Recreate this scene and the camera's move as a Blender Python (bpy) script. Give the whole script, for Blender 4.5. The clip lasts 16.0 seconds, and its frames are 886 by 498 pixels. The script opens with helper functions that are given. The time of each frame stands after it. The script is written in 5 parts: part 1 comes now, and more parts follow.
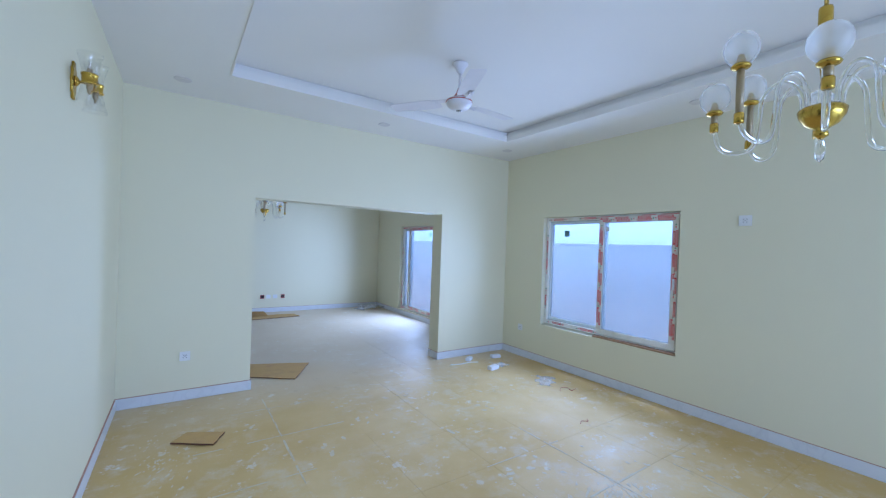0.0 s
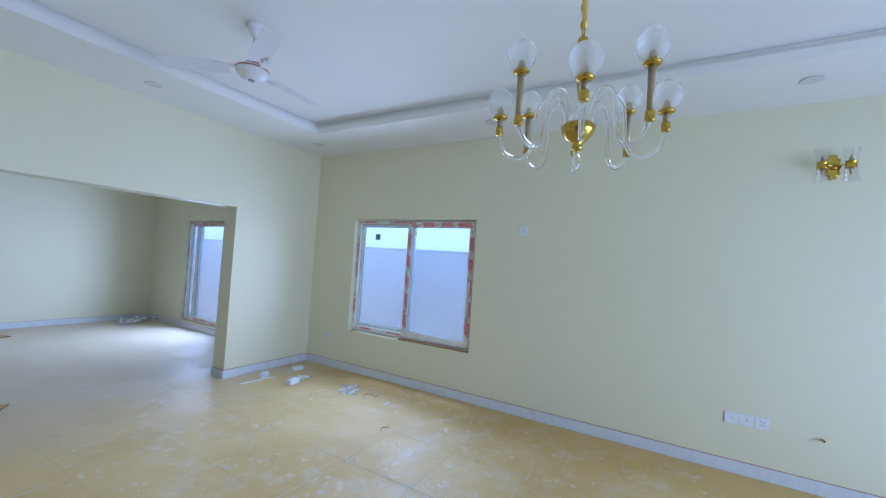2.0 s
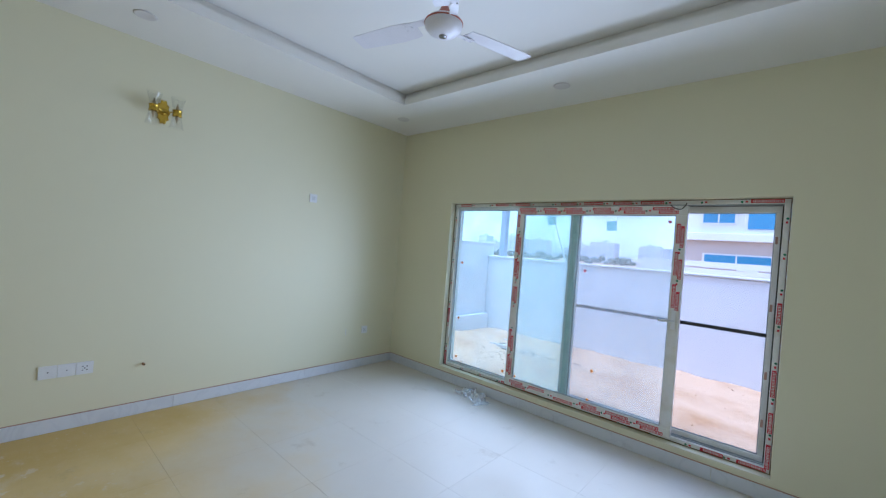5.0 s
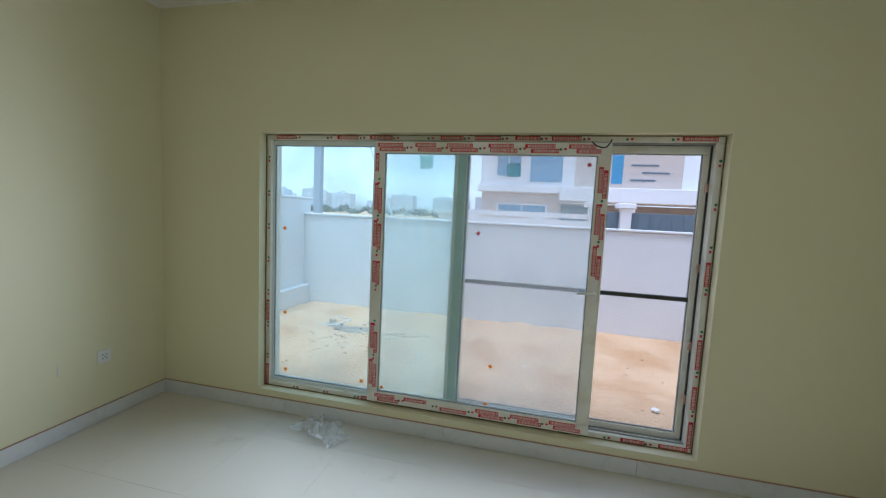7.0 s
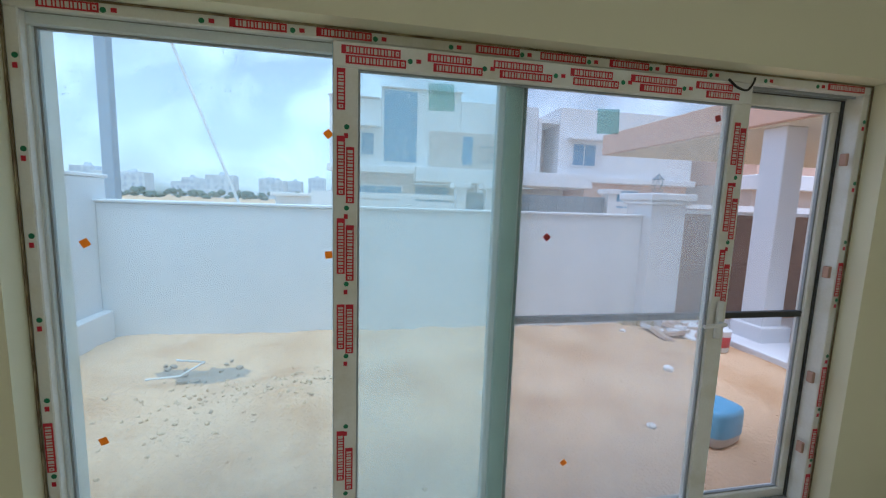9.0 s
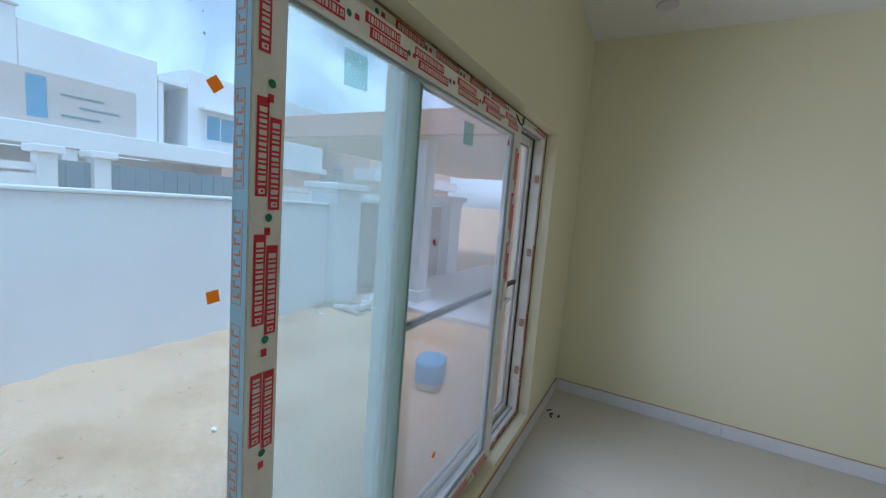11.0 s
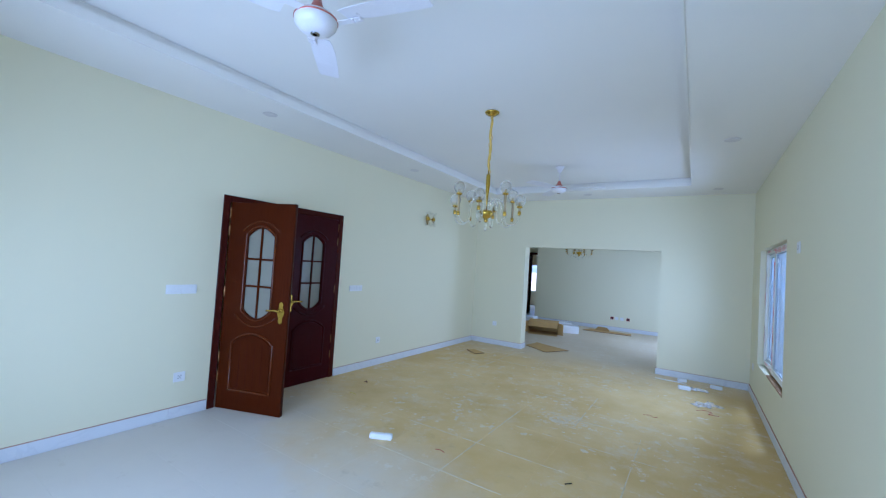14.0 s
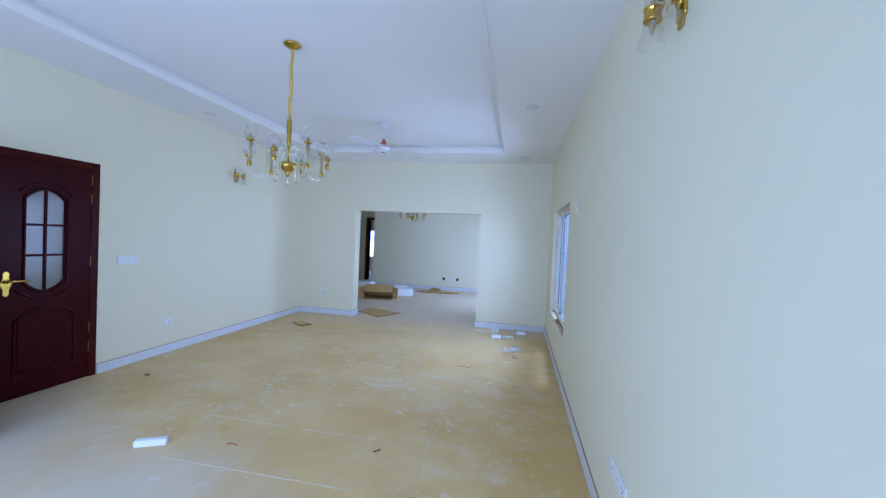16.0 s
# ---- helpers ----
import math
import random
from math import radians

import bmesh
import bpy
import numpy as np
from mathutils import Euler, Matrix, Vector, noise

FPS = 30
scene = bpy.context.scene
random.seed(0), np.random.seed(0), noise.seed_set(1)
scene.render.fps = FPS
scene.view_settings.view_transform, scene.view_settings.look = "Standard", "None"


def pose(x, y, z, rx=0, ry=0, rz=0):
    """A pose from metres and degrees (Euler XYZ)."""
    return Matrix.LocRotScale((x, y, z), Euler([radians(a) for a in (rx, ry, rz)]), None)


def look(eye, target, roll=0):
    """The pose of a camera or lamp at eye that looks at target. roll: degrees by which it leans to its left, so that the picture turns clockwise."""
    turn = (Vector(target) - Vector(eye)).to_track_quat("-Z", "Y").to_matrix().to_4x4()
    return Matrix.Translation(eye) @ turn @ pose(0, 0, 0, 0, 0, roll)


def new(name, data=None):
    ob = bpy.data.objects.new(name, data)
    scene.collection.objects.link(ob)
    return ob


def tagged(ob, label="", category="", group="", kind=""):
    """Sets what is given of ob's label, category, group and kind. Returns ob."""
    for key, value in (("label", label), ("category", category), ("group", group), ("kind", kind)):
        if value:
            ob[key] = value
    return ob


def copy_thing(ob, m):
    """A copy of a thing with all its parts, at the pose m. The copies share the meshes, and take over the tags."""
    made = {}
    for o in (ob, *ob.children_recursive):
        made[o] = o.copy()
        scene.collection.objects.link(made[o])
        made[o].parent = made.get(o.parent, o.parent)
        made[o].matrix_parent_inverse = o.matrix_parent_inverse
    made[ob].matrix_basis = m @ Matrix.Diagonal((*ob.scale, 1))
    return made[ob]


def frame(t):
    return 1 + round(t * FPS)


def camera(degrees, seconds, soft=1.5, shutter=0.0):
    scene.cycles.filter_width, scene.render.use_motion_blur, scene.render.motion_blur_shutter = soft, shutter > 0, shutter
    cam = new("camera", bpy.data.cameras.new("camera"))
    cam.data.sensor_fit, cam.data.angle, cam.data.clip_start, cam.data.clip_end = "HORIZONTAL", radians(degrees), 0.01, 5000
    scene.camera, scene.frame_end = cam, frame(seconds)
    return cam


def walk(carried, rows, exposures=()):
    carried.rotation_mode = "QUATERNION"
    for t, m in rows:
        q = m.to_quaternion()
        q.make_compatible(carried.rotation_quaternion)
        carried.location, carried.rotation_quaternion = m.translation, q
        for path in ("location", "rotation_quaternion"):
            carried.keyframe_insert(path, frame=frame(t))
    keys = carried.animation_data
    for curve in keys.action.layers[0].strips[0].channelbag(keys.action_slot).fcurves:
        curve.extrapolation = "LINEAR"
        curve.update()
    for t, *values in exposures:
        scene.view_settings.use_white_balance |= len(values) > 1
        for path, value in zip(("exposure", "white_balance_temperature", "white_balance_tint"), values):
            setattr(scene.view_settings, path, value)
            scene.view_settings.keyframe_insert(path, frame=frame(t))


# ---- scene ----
cam = camera(97.0, 16.0, soft=1.25)
PATH = [
    (0, (0.474, 3.586, 1.574), (1.593, 5.244, 1.56), 2.0),
    (0.5, (0.484, 3.594, 1.57), (1.459, 5.34, 1.564), 2.3),
    (1, (0.543, 3.587, 1.565), (1.592, 5.29, 1.576), 3.0),
    (1.5, (0.624, 3.573, 1.541), (1.953, 5.067, 1.576), 3.6),
    (2, (0.738, 3.655, 1.528), (2.466, 4.66, 1.592), 3.7),
    (2.5, (0.766, 3.693, 1.508), (2.706, 4.169, 1.605), 3.9),
    (3, (0.769, 3.625, 1.55), (2.763, 3.495, 1.627), 3.8),
    (3.5, (0.762, 3.578, 1.544), (2.672, 2.988, 1.611), 4.0),
    (4, (0.751, 3.544, 1.537), (2.476, 2.533, 1.585), 4.3),
    (4.5, (0.76, 3.543, 1.52), (2.302, 2.27, 1.548), 4.4),
    (5, (0.879, 3.458, 1.517), (2.2, 1.957, 1.509), 4.5),
    (5.2, (0.948, 3.406, 1.524), (2.197, 1.843, 1.504), 4.5),
    (7.3, (2.091, 2.28, 1.525), (2.412, 0.316, 1.327), 2.5),
    (7.5, (2.219, 2.152, 1.514), (2.465, 0.178, 1.305), 2.3),
    (8, (2.506, 1.822, 1.513), (2.558, -0.165, 1.29), 1.9),
    (8.2, (2.579, 1.697, 1.512), (2.566, -0.289, 1.282), 1.9),
    (10.3, (3.277, 0.712, 1.536), (2.013, -0.814, 1.271), 3.3),
    (10.5, (3.322, 0.67, 1.532), (1.903, -0.715, 1.27), 3.8),
    (11, (3.444, 0.614, 1.542), (1.693, -0.325, 1.315), 4.6),
    (11.5, (3.503, 0.644, 1.54), (1.573, 0.155, 1.354), 4.8),
    (12, (3.653, 0.73, 1.54), (1.659, 0.803, 1.407), 4.9),
    (12.5, (3.769, 0.76, 1.561), (1.851, 1.322, 1.474), 4.7),
    (13, (3.865, 0.733, 1.564), (2.174, 1.801, 1.54), 4.2),
    (13.5, (3.933, 0.705, 1.581), (2.508, 2.108, 1.61), 4.0),
    (14, (4.0, 0.688, 1.578), (2.91, 2.362, 1.652), 3.7),
    (14.5, (4.048, 0.692, 1.58), (3.203, 2.503, 1.656), 3.4),
    (15, (4.097, 0.736, 1.573), (3.476, 2.637, 1.611), 3.2),
    (15.5, (4.123, 0.838, 1.552), (3.636, 2.778, 1.544), 2.9),
    (16, (4.168, 1.101, 1.542), (3.794, 3.065, 1.492), 2.7),
]

# exposure, kelvin and tint follow the clip's camera
walk(cam, [(t, look(e, g, r)) for t, e, g, r in PATH],
     [(0, 2.0, 3960, 21), (1.5, 1.9, 4070, 20), (3, 1.9, 4070, 22), (4.0, 1.78, 4090, 22), (5.2, 1.45, 4500, 17), (7.3, 1.18, 5000, 11), (8.2, 1.13, 5000, 12), (10.5, 0.9, 4950, 16), (12.0, 1.25, 4470, 17), (13.5, 1.74, 4000, 16), (16, 1.95, 3950, 24)])

# ---- sky and sun ----
world = bpy.data.worlds.new("sky")
scene.world = world
world.use_nodes = True
wt = world.node_tree
sky = wt.nodes.new("ShaderNodeTexSky")
sky.sky_type = 'NISHITA'
sky.sun_disc = False
sky.sun_elevation = radians(76)
sky.sun_rotation = radians(22)
sky.dust_density = 1.6
sky.air_density = 1.0
pale = wt.nodes.new("ShaderNodeHueSaturation")
pale.inputs["Saturation"].default_value = 0.38
wt.links.new(sky.outputs[0], pale.inputs["Color"])
# thin broken cloud over the whole sky
gen = wt.nodes.new("ShaderNodeTexCoord")
puff = wt.nodes.new("ShaderNodeTexNoise")
puff.inputs["Scale"].default_value, puff.inputs["Detail"].default_value, puff.inputs["Distortion"].default_value = 5.0, 6, 0.6
veil = wt.nodes.new("ShaderNodeMapRange")
veil.inputs[1].default_value, veil.inputs[2].default_value, veil.inputs[4].default_value = 0.42, 0.72, 0.62
cloud = wt.nodes.new("ShaderNodeMix")
cloud.data_type = 'RGBA'
cloud.inputs[7].default_value = (9.5, 9.8, 10.5, 1)
wt.links.new(gen.outputs["Generated"], puff.inputs["Vector"])
wt.links.new(puff.outputs[0], veil.inputs[0])
wt.links.new(veil.outputs[0], cloud.inputs[0])
wt.links.new(pale.outputs[0], cloud.inputs[6])
wt.links.new(cloud.outputs[2], wt.nodes["Background"].inputs[0])
wt.nodes["Background"].inputs[1].default_value = 0.115
sun = new("sun", bpy.data.lights.new("sun", 'SUN'))
sun.data.energy = 1.3
sun.data.angle = radians(24)
sun.data.color = (1.0, 0.95, 0.88)
sun.matrix_world = look((0.8, 2.0, 9.0), (0, 0, 0))


def sky_lamp(eye, target, wide, high, watts):
    """Daylight through an opening: one soft lamp that fills it."""
    lamp = new("opening_light", bpy.data.lights.new("opening_light", 'AREA'))
    lamp.data.shape, lamp.data.size, lamp.data.size_y = 'RECTANGLE', wide, high
    lamp.data.energy, lamp.data.spread, lamp.data.color = watts, radians(145), (1.0, 0.965, 0.88)
    lamp.matrix_world = look(eye, target)


sky_lamp((2.36, 0.03, 1.18), (2.36, 1.03, 1.18), 2.9, 1.64, 16.5)
sky_lamp((4.67, 6.45, 1.27), (3.67, 6.45, 1.27), 1.7, 1.40, 6.2)
sky_lamp((4.67, 10.88, 1.05), (3.67, 10.88, 1.05), 1.35, 1.80, 11.5)

# ---- materials ----


def mat(name, base, rough=0.6, metal=0.0, vary=0.08, scale=6.0, fine=0.04, fine_scale=120.0, bump=0.05, tint=None, coat=0.0, spec=0.5):
    """A surface with variation at two scales, in a second tone and in roughness, and fine relief."""
    m = bpy.data.materials.new(name)
    m.use_nodes = True
    nt = m.node_tree
    b = nt.nodes["Principled BSDF"]
    geo = nt.nodes.new("ShaderNodeNewGeometry")
    big = nt.nodes.new("ShaderNodeTexNoise")
    big.inputs["Scale"].default_value = scale
    big.inputs["Detail"].default_value = 5
    small = nt.nodes.new("ShaderNodeTexNoise")
    small.inputs["Scale"].default_value = fine_scale
    small.inputs["Detail"].default_value = 3
    for n in (big, small):
        nt.links.new(geo.outputs["Position"], n.inputs["Vector"])
    other = tint or tuple(c * 0.72 for c in base)
    mix = nt.nodes.new("ShaderNodeMix")
    mix.data_type = 'RGBA'
    mix.inputs[6].default_value = (*base, 1)
    mix.inputs[7].default_value = (*other, 1)
    ramp = nt.nodes.new("ShaderNodeMapRange")
    ramp.inputs[1].default_value, ramp.inputs[2].default_value = 0.45, 0.75
    ramp.inputs[3].default_value, ramp.inputs[4].default_value = 0.0, min(1.0, vary * 4)
    nt.links.new(big.outputs[0], ramp.inputs[0])
    nt.links.new(ramp.outputs[0], mix.inputs[0])
    mul = nt.nodes.new("ShaderNodeMix")
    mul.data_type = 'RGBA'
    mul.blend_type = 'MULTIPLY'
    mul.inputs[0].default_value = 1.0
    grain = nt.nodes.new("ShaderNodeMapRange")
    grain.inputs[3].default_value, grain.inputs[4].default_value = 1 - fine * 2, 1 + fine
    nt.links.new(small.outputs[0], grain.inputs[0])
    nt.links.new(mix.outputs[2], mul.inputs[6])
    nt.links.new(grain.outputs[0], mul.inputs[7])
    nt.links.new(mul.outputs[2], b.inputs["Base Color"])
    rr = nt.nodes.new("ShaderNodeMapRange")
    rr.inputs[3].default_value, rr.inputs[4].default_value = max(0.02, rough - 0.08), min(1, rough + 0.1)
    nt.links.new(big.outputs[0], rr.inputs[0])
    nt.links.new(rr.outputs[0], b.inputs["Roughness"])
    b.inputs["Metallic"].default_value = metal
    b.inputs["Specular IOR Level"].default_value = spec
    b.inputs["Coat Weight"].default_value = coat
    if bump:
        bp = nt.nodes.new("ShaderNodeBump")
        bp.inputs["Strength"].default_value = bump
        bp.inputs["Distance"].default_value = 0.002
        nt.links.new(small.outputs[0], bp.inputs["Height"])
        nt.links.new(bp.outputs[0], b.inputs["Normal"])
    return m


def glass_mat(name, tint, haze=0.05, haze_color=(0.8, 0.85, 0.88), gloss=0.03, dirt=True, edge=0.55):
    """A window pane: tinted see-through, mirror gloss by Fresnel, and a film of dust in patches."""
    m = bpy.data.materials.new(name)
    m.use_nodes = True
    nt = m.node_tree
    nt.nodes.remove(nt.nodes["Principled BSDF"])
    out = nt.nodes["Material Output"]
    clear = nt.nodes.new("ShaderNodeBsdfTransparent")
    clear.inputs[0].default_value = (*tint, 1)
    shine = nt.nodes.new("ShaderNodeBsdfGlossy")
    shine.inputs["Roughness"].default_value = gloss
    dust = nt.nodes.new("ShaderNodeBsdfTranslucent")
    dust.inputs[0].default_value = (*haze_color, 1)
    lw = nt.nodes.new("ShaderNodeLayerWeight")
    lw.inputs[0].default_value = 0.5
    pw = nt.nodes.new("ShaderNodeMath")
    pw.operation = 'POWER'
    pw.inputs[1].default_value = 4.5
    fres = nt.nodes.new("ShaderNodeMapRange")
    fres.inputs[3].default_value, fres.inputs[4].default_value = 0.03, edge
    nt.links.new(lw.outputs["Facing"], pw.inputs[0])
    nt.links.new(pw.outputs[0], fres.inputs[0])
    a = nt.nodes.new("ShaderNodeMixShader")
    nt.links.new(fres.outputs[0], a.inputs[0])
    nt.links.new(clear.outputs[0], a.inputs[1])
    nt.links.new(shine.outputs[0], a.inputs[2])
    c = nt.nodes.new("ShaderNodeMixShader")
    c.inputs[0].default_value = haze
    if dirt:
        geo = nt.nodes.new("ShaderNodeNewGeometry")
        n = nt.nodes.new("ShaderNodeTexNoise")
        n.inputs["Scale"].default_value = 2.5
        n.inputs["Detail"].default_value = 6
        r = nt.nodes.new("ShaderNodeMapRange")
        r.inputs[1].default_value, r.inputs[2].default_value = 0.35, 0.7
        r.inputs[3].default_value, r.inputs[4].default_value = haze * 0.8, haze * 1.25
        nt.links.new(geo.outputs["Position"], n.inputs["Vector"])
        nt.links.new(n.outputs[0], r.inputs[0])
        nt.links.new(r.outputs[0], c.inputs[0])
    nt.links.new(a.outputs[0], c.inputs[1])
    nt.links.new(dust.outputs[0], c.inputs[2])
    nt.links.new(c.outputs[0], out.inputs[0])
    return m


def tile_mat():
    """Pale porcelain floor tile under tan building dust with whitish scuffs and plaster smears; window sheen is painted
    in.
    """
    m = mat("dusty_tile", (0.47, 0.375, 0.20), rough=0.5, vary=0.0, spec=0.4, bump=0.03)
    nt = m.node_tree
    b = nt.nodes["Principled BSDF"]
    geo = nt.nodes.new("ShaderNodeNewGeometry")
    sep = nt.nodes.new("ShaderNodeSeparateXYZ")
    nt.links.new(geo.outputs["Position"], sep.inputs[0])

    def noise_at(scale, lo, hi, detail=6, rough=0.6):
        n = nt.nodes.new("ShaderNodeTexNoise")
        n.inputs["Scale"].default_value = scale
        n.inputs["Detail"].default_value = detail
        n.inputs["Roughness"].default_value = rough
        r = nt.nodes.new("ShaderNodeMapRange")
        r.inputs[1].default_value, r.inputs[2].default_value = lo, hi
        nt.links.new(geo.outputs["Position"], n.inputs["Vector"])
        nt.links.new(n.outputs[0], r.inputs[0])
        return r.outputs[0]

    def mixed(fac, c1, c2):
        x = nt.nodes.new("ShaderNodeMix")
        x.data_type = 'RGBA'
        for k, v in ((0, fac), (6, c1), (7, c2)):
            if isinstance(v, tuple):
                x.inputs[k].default_value = (*v, 1)
            else:
                nt.links.new(v, x.inputs[k])
        return x.outputs[2]

    def maths(op, a, c):
        x = nt.nodes.new("ShaderNodeMath")
        x.operation = op
        for k, v in ((0, a), (1, c)):
            if isinstance(v, (int, float)):
                x.inputs[k].default_value = v
            else:
                nt.links.new(v, x.inputs[k])
        return x.outputs[0]

    dust = mixed(noise_at(1.3, 0.35, 0.7), (0.74, 0.57, 0.25), (0.62, 0.445, 0.15))
    # swept part beside the sliding door: pale tile with painted-in sheen, its edge running slantwise to the double door
    swept = nt.nodes.new("ShaderNodeMapRange")
    swept.inputs[1].default_value, swept.inputs[2].default_value = 4.75, 3.35
    slant = maths('ADD', sep.outputs[1], maths('MULTIPLY', sep.outputs[0], 0.35))
    nt.links.new(maths('ADD', slant, maths('MULTIPLY', noise_at(1.1, 0.3, 0.7), 0.8)), swept.inputs[0])
    bare_sheen = mixed(maths('MULTIPLY', swept.outputs[0], 0.9), dust, (0.63, 0.605, 0.54))
    # thicker dust left along the long wall and in the far corner
    edge = nt.nodes.new("ShaderNodeMapRange")
    edge.inputs[1].default_value, edge.inputs[2].default_value = 4.05, 4.5
    nt.links.new(maths('ADD', sep.outputs[0], maths('MULTIPLY', noise_at(1.6, 0.3, 0.7), 0.25)), edge.inputs[0])
    heap = nt.nodes.new("ShaderNodeMapRange")
    heap.inputs[1].default_value, heap.inputs[2].default_value = 5.2, 7.4
    nt.links.new(maths('SUBTRACT', sep.outputs[1], maths('MULTIPLY', sep.outputs[0], 0.9)), heap.inputs[0])
    thick = maths('MULTIPLY', maths('MAXIMUM', edge.outputs[0], heap.outputs[0]), maths('SUBTRACT', 1.0, swept.outputs[0]))
    bare_sheen = mixed(maths('MULTIPLY', thick, 0.75), bare_sheen, (0.56, 0.39, 0.10))
    # the second room's floor is whitened too: bare tile with the window's glare painted in
    far = nt.nodes.new("ShaderNodeMapRange")
    far.inputs[1].default_value, far.inputs[2].default_value = 7.6, 9.2
    nt.links.new(maths('ADD', sep.outputs[1], noise_at(1.1, 0.3, 0.7)), far.inputs[0])
    bare_sheen = mixed(maths('MULTIPLY', far.outputs[0], 0.7), bare_sheen, (0.72, 0.66, 0.53))
    # walked-on band with plaster spots through the middle of the room
    band = nt.nodes.new("ShaderNodeMapRange")
    band.inputs[1].default_value, band.inputs[2].default_value = 2.4, 3.8
    nt.links.new(sep.outputs[1], band.inputs[0])
    walked = maths('MULTIPLY', noise_at(0.9, 0.40, 0.54), band.outputs[0])
    haze = maths('MULTIPLY', noise_at(4.2, 0.50, 0.68, 8, 0.7), walked)
    col = mixed(maths('MULTIPLY', haze, 0.55), bare_sheen, (0.74, 0.68, 0.52))
    spots = maths('MULTIPLY', noise_at(9.0, 0.60, 0.65, 8, 0.65), walked)
    col = mixed(maths('MULTIPLY', spots, 0.5), col, (0.82, 0.82, 0.79))
    flecks = maths('MULTIPLY', noise_at(3.1, 0.61, 0.64, 9, 0.75), walked)
    col = mixed(maths('MULTIPLY', flecks, 0.5), col, (0.84, 0.85, 0.84))
    scratch = noise_at(38.0, 0.62, 0.72, 3)
    col = mixed(maths('MULTIPLY', scratch, 0.35), col, (0.66, 0.62, 0.52))
    grime = noise_at(3.4, 0.60, 0.78, 8, 0.7)
    col = mixed(maths('MULTIPLY', grime, 0.4), col, (0.30, 0.23, 0.12))
    nt.links.new(col, b.inputs["Base Color"])
    rough = nt.nodes.new("ShaderNodeMapRange")
    rough.inputs[3].default_value, rough.inputs[4].default_value = 0.44, 0.70
    nt.links.new(noise_at(2.2, 0.35, 0.7), rough.inputs[0])
    nt.links.new(rough.outputs[0], b.inputs["Roughness"])
    return m


def marble_mat():
    m = mat("marble_skirting", (0.66, 0.68, 0.70), rough=0.3, vary=0.05, bump=0.0, fine=0.02)
    nt = m.node_tree
    b = nt.nodes["Principled BSDF"]
    geo = nt.nodes.new("ShaderNodeNewGeometry")
    n = nt.nodes.new("ShaderNodeTexNoise")
    n.inputs["Scale"].default_value = 2.6
    n.inputs["Detail"].default_value = 8
    n.inputs["Distortion"].default_value = 1.6
    r = nt.nodes.new("ShaderNodeValToRGB")
    r.color_ramp.elements[0].position, r.color_ramp.elements[0].color = 0.46, (0.70, 0.71, 0.72, 1)
    r.color_ramp.elements[1].position, r.color_ramp.elements[1].color = 0.54, (0.70, 0.71, 0.72, 1)
    e = r.color_ramp.elements.new(0.5)
    e.color = (0.655, 0.665, 0.68, 1)
    nt.links.new(geo.outputs["Position"], n.inputs["Vector"])
    nt.links.new(n.outputs[0], r.inputs[0])
    nt.links.new(r.outputs[0], b.inputs["Base Color"])
    return m


def wood_mat(name, c1, c2, scale=85.0, rough=0.26):
    m = mat(name, c1, rough=rough, vary=0.1, bump=0.02, coat=0.0, spec=0.07)
    nt = m.node_tree
    b = nt.nodes["Principled BSDF"]
    tc = nt.nodes.new("ShaderNodeTexCoord")
    mp = nt.nodes.new("ShaderNodeMapping")
    mp.inputs["Scale"].default_value = (1, 1, 0.08)
    n = nt.nodes.new("ShaderNodeTexNoise")
    n.inputs["Scale"].default_value = scale
    n.inputs["Detail"].default_value = 6
    n.inputs["Distortion"].default_value = 0.7
    r = nt.nodes.new("ShaderNodeValToRGB")
    r.color_ramp.elements[0].position, r.color_ramp.elements[0].color = 0.3, (*c1, 1)
    r.color_ramp.elements[1].position, r.color_ramp.elements[1].color = 0.7, (*c2, 1)
    nt.links.new(tc.outputs["Object"], mp.inputs[0])
    nt.links.new(mp.outputs[0], n.inputs["Vector"])
    nt.links.new(n.outputs[0], r.inputs[0])
    nt.links.new(r.outputs[0], b.inputs["Base Color"])
    for k in list(b.inputs["Roughness"].links):
        nt.links.remove(k)
    b.inputs["Roughness"].default_value = rough
    return m


def clear_glass_mat(name, tint=(0.97, 0.98, 0.98), rough=0.02):
    m = bpy.data.materials.new(name)
    m.use_nodes = True
    b = m.node_tree.nodes["Principled BSDF"]
    b.inputs["Base Color"].default_value = (*tint, 1)
    b.inputs["Roughness"].default_value = rough
    b.inputs["Transmission Weight"].default_value = 1.0
    b.inputs["IOR"].default_value = 1.45
    return m


M_WALL = mat("cream_emulsion", (0.775, 0.738, 0.505), rough=0.55, vary=0.03, scale=1.2, fine=0.015, fine_scale=260, bump=0.10, tint=(0.755, 0.71, 0.505))
M_CEIL = mat("white_ceiling_paint", (0.85, 0.83, 0.77), rough=0.7, vary=0.02, scale=1.0, fine=0.01, bump=0.04)
M_TILE = tile_mat()
M_SMEAR = mat("white_grout_smear", (0.70, 0.63, 0.46), rough=0.85, vary=0.25, scale=9, tint=(0.58, 0.47, 0.26))
M_FLAKE = mat("plaster_flake", (0.74, 0.66, 0.49), rough=0.9, vary=0.25, scale=16, tint=(0.66, 0.55, 0.34))
M_MARBLE = marble_mat()
M_ADHES = mat("adhesive_line", (0.45, 0.28, 0.20), rough=0.8)
M_PVC = mat("white_pvc", (0.82, 0.81, 0.74), rough=0.32, vary=0.16, scale=7, tint=(0.62, 0.57, 0.40), bump=0.0)
M_PVC_IN = mat("cool_pvc", (0.74, 0.80, 0.80), rough=0.3, vary=0.05, scale=5, bump=0.0)
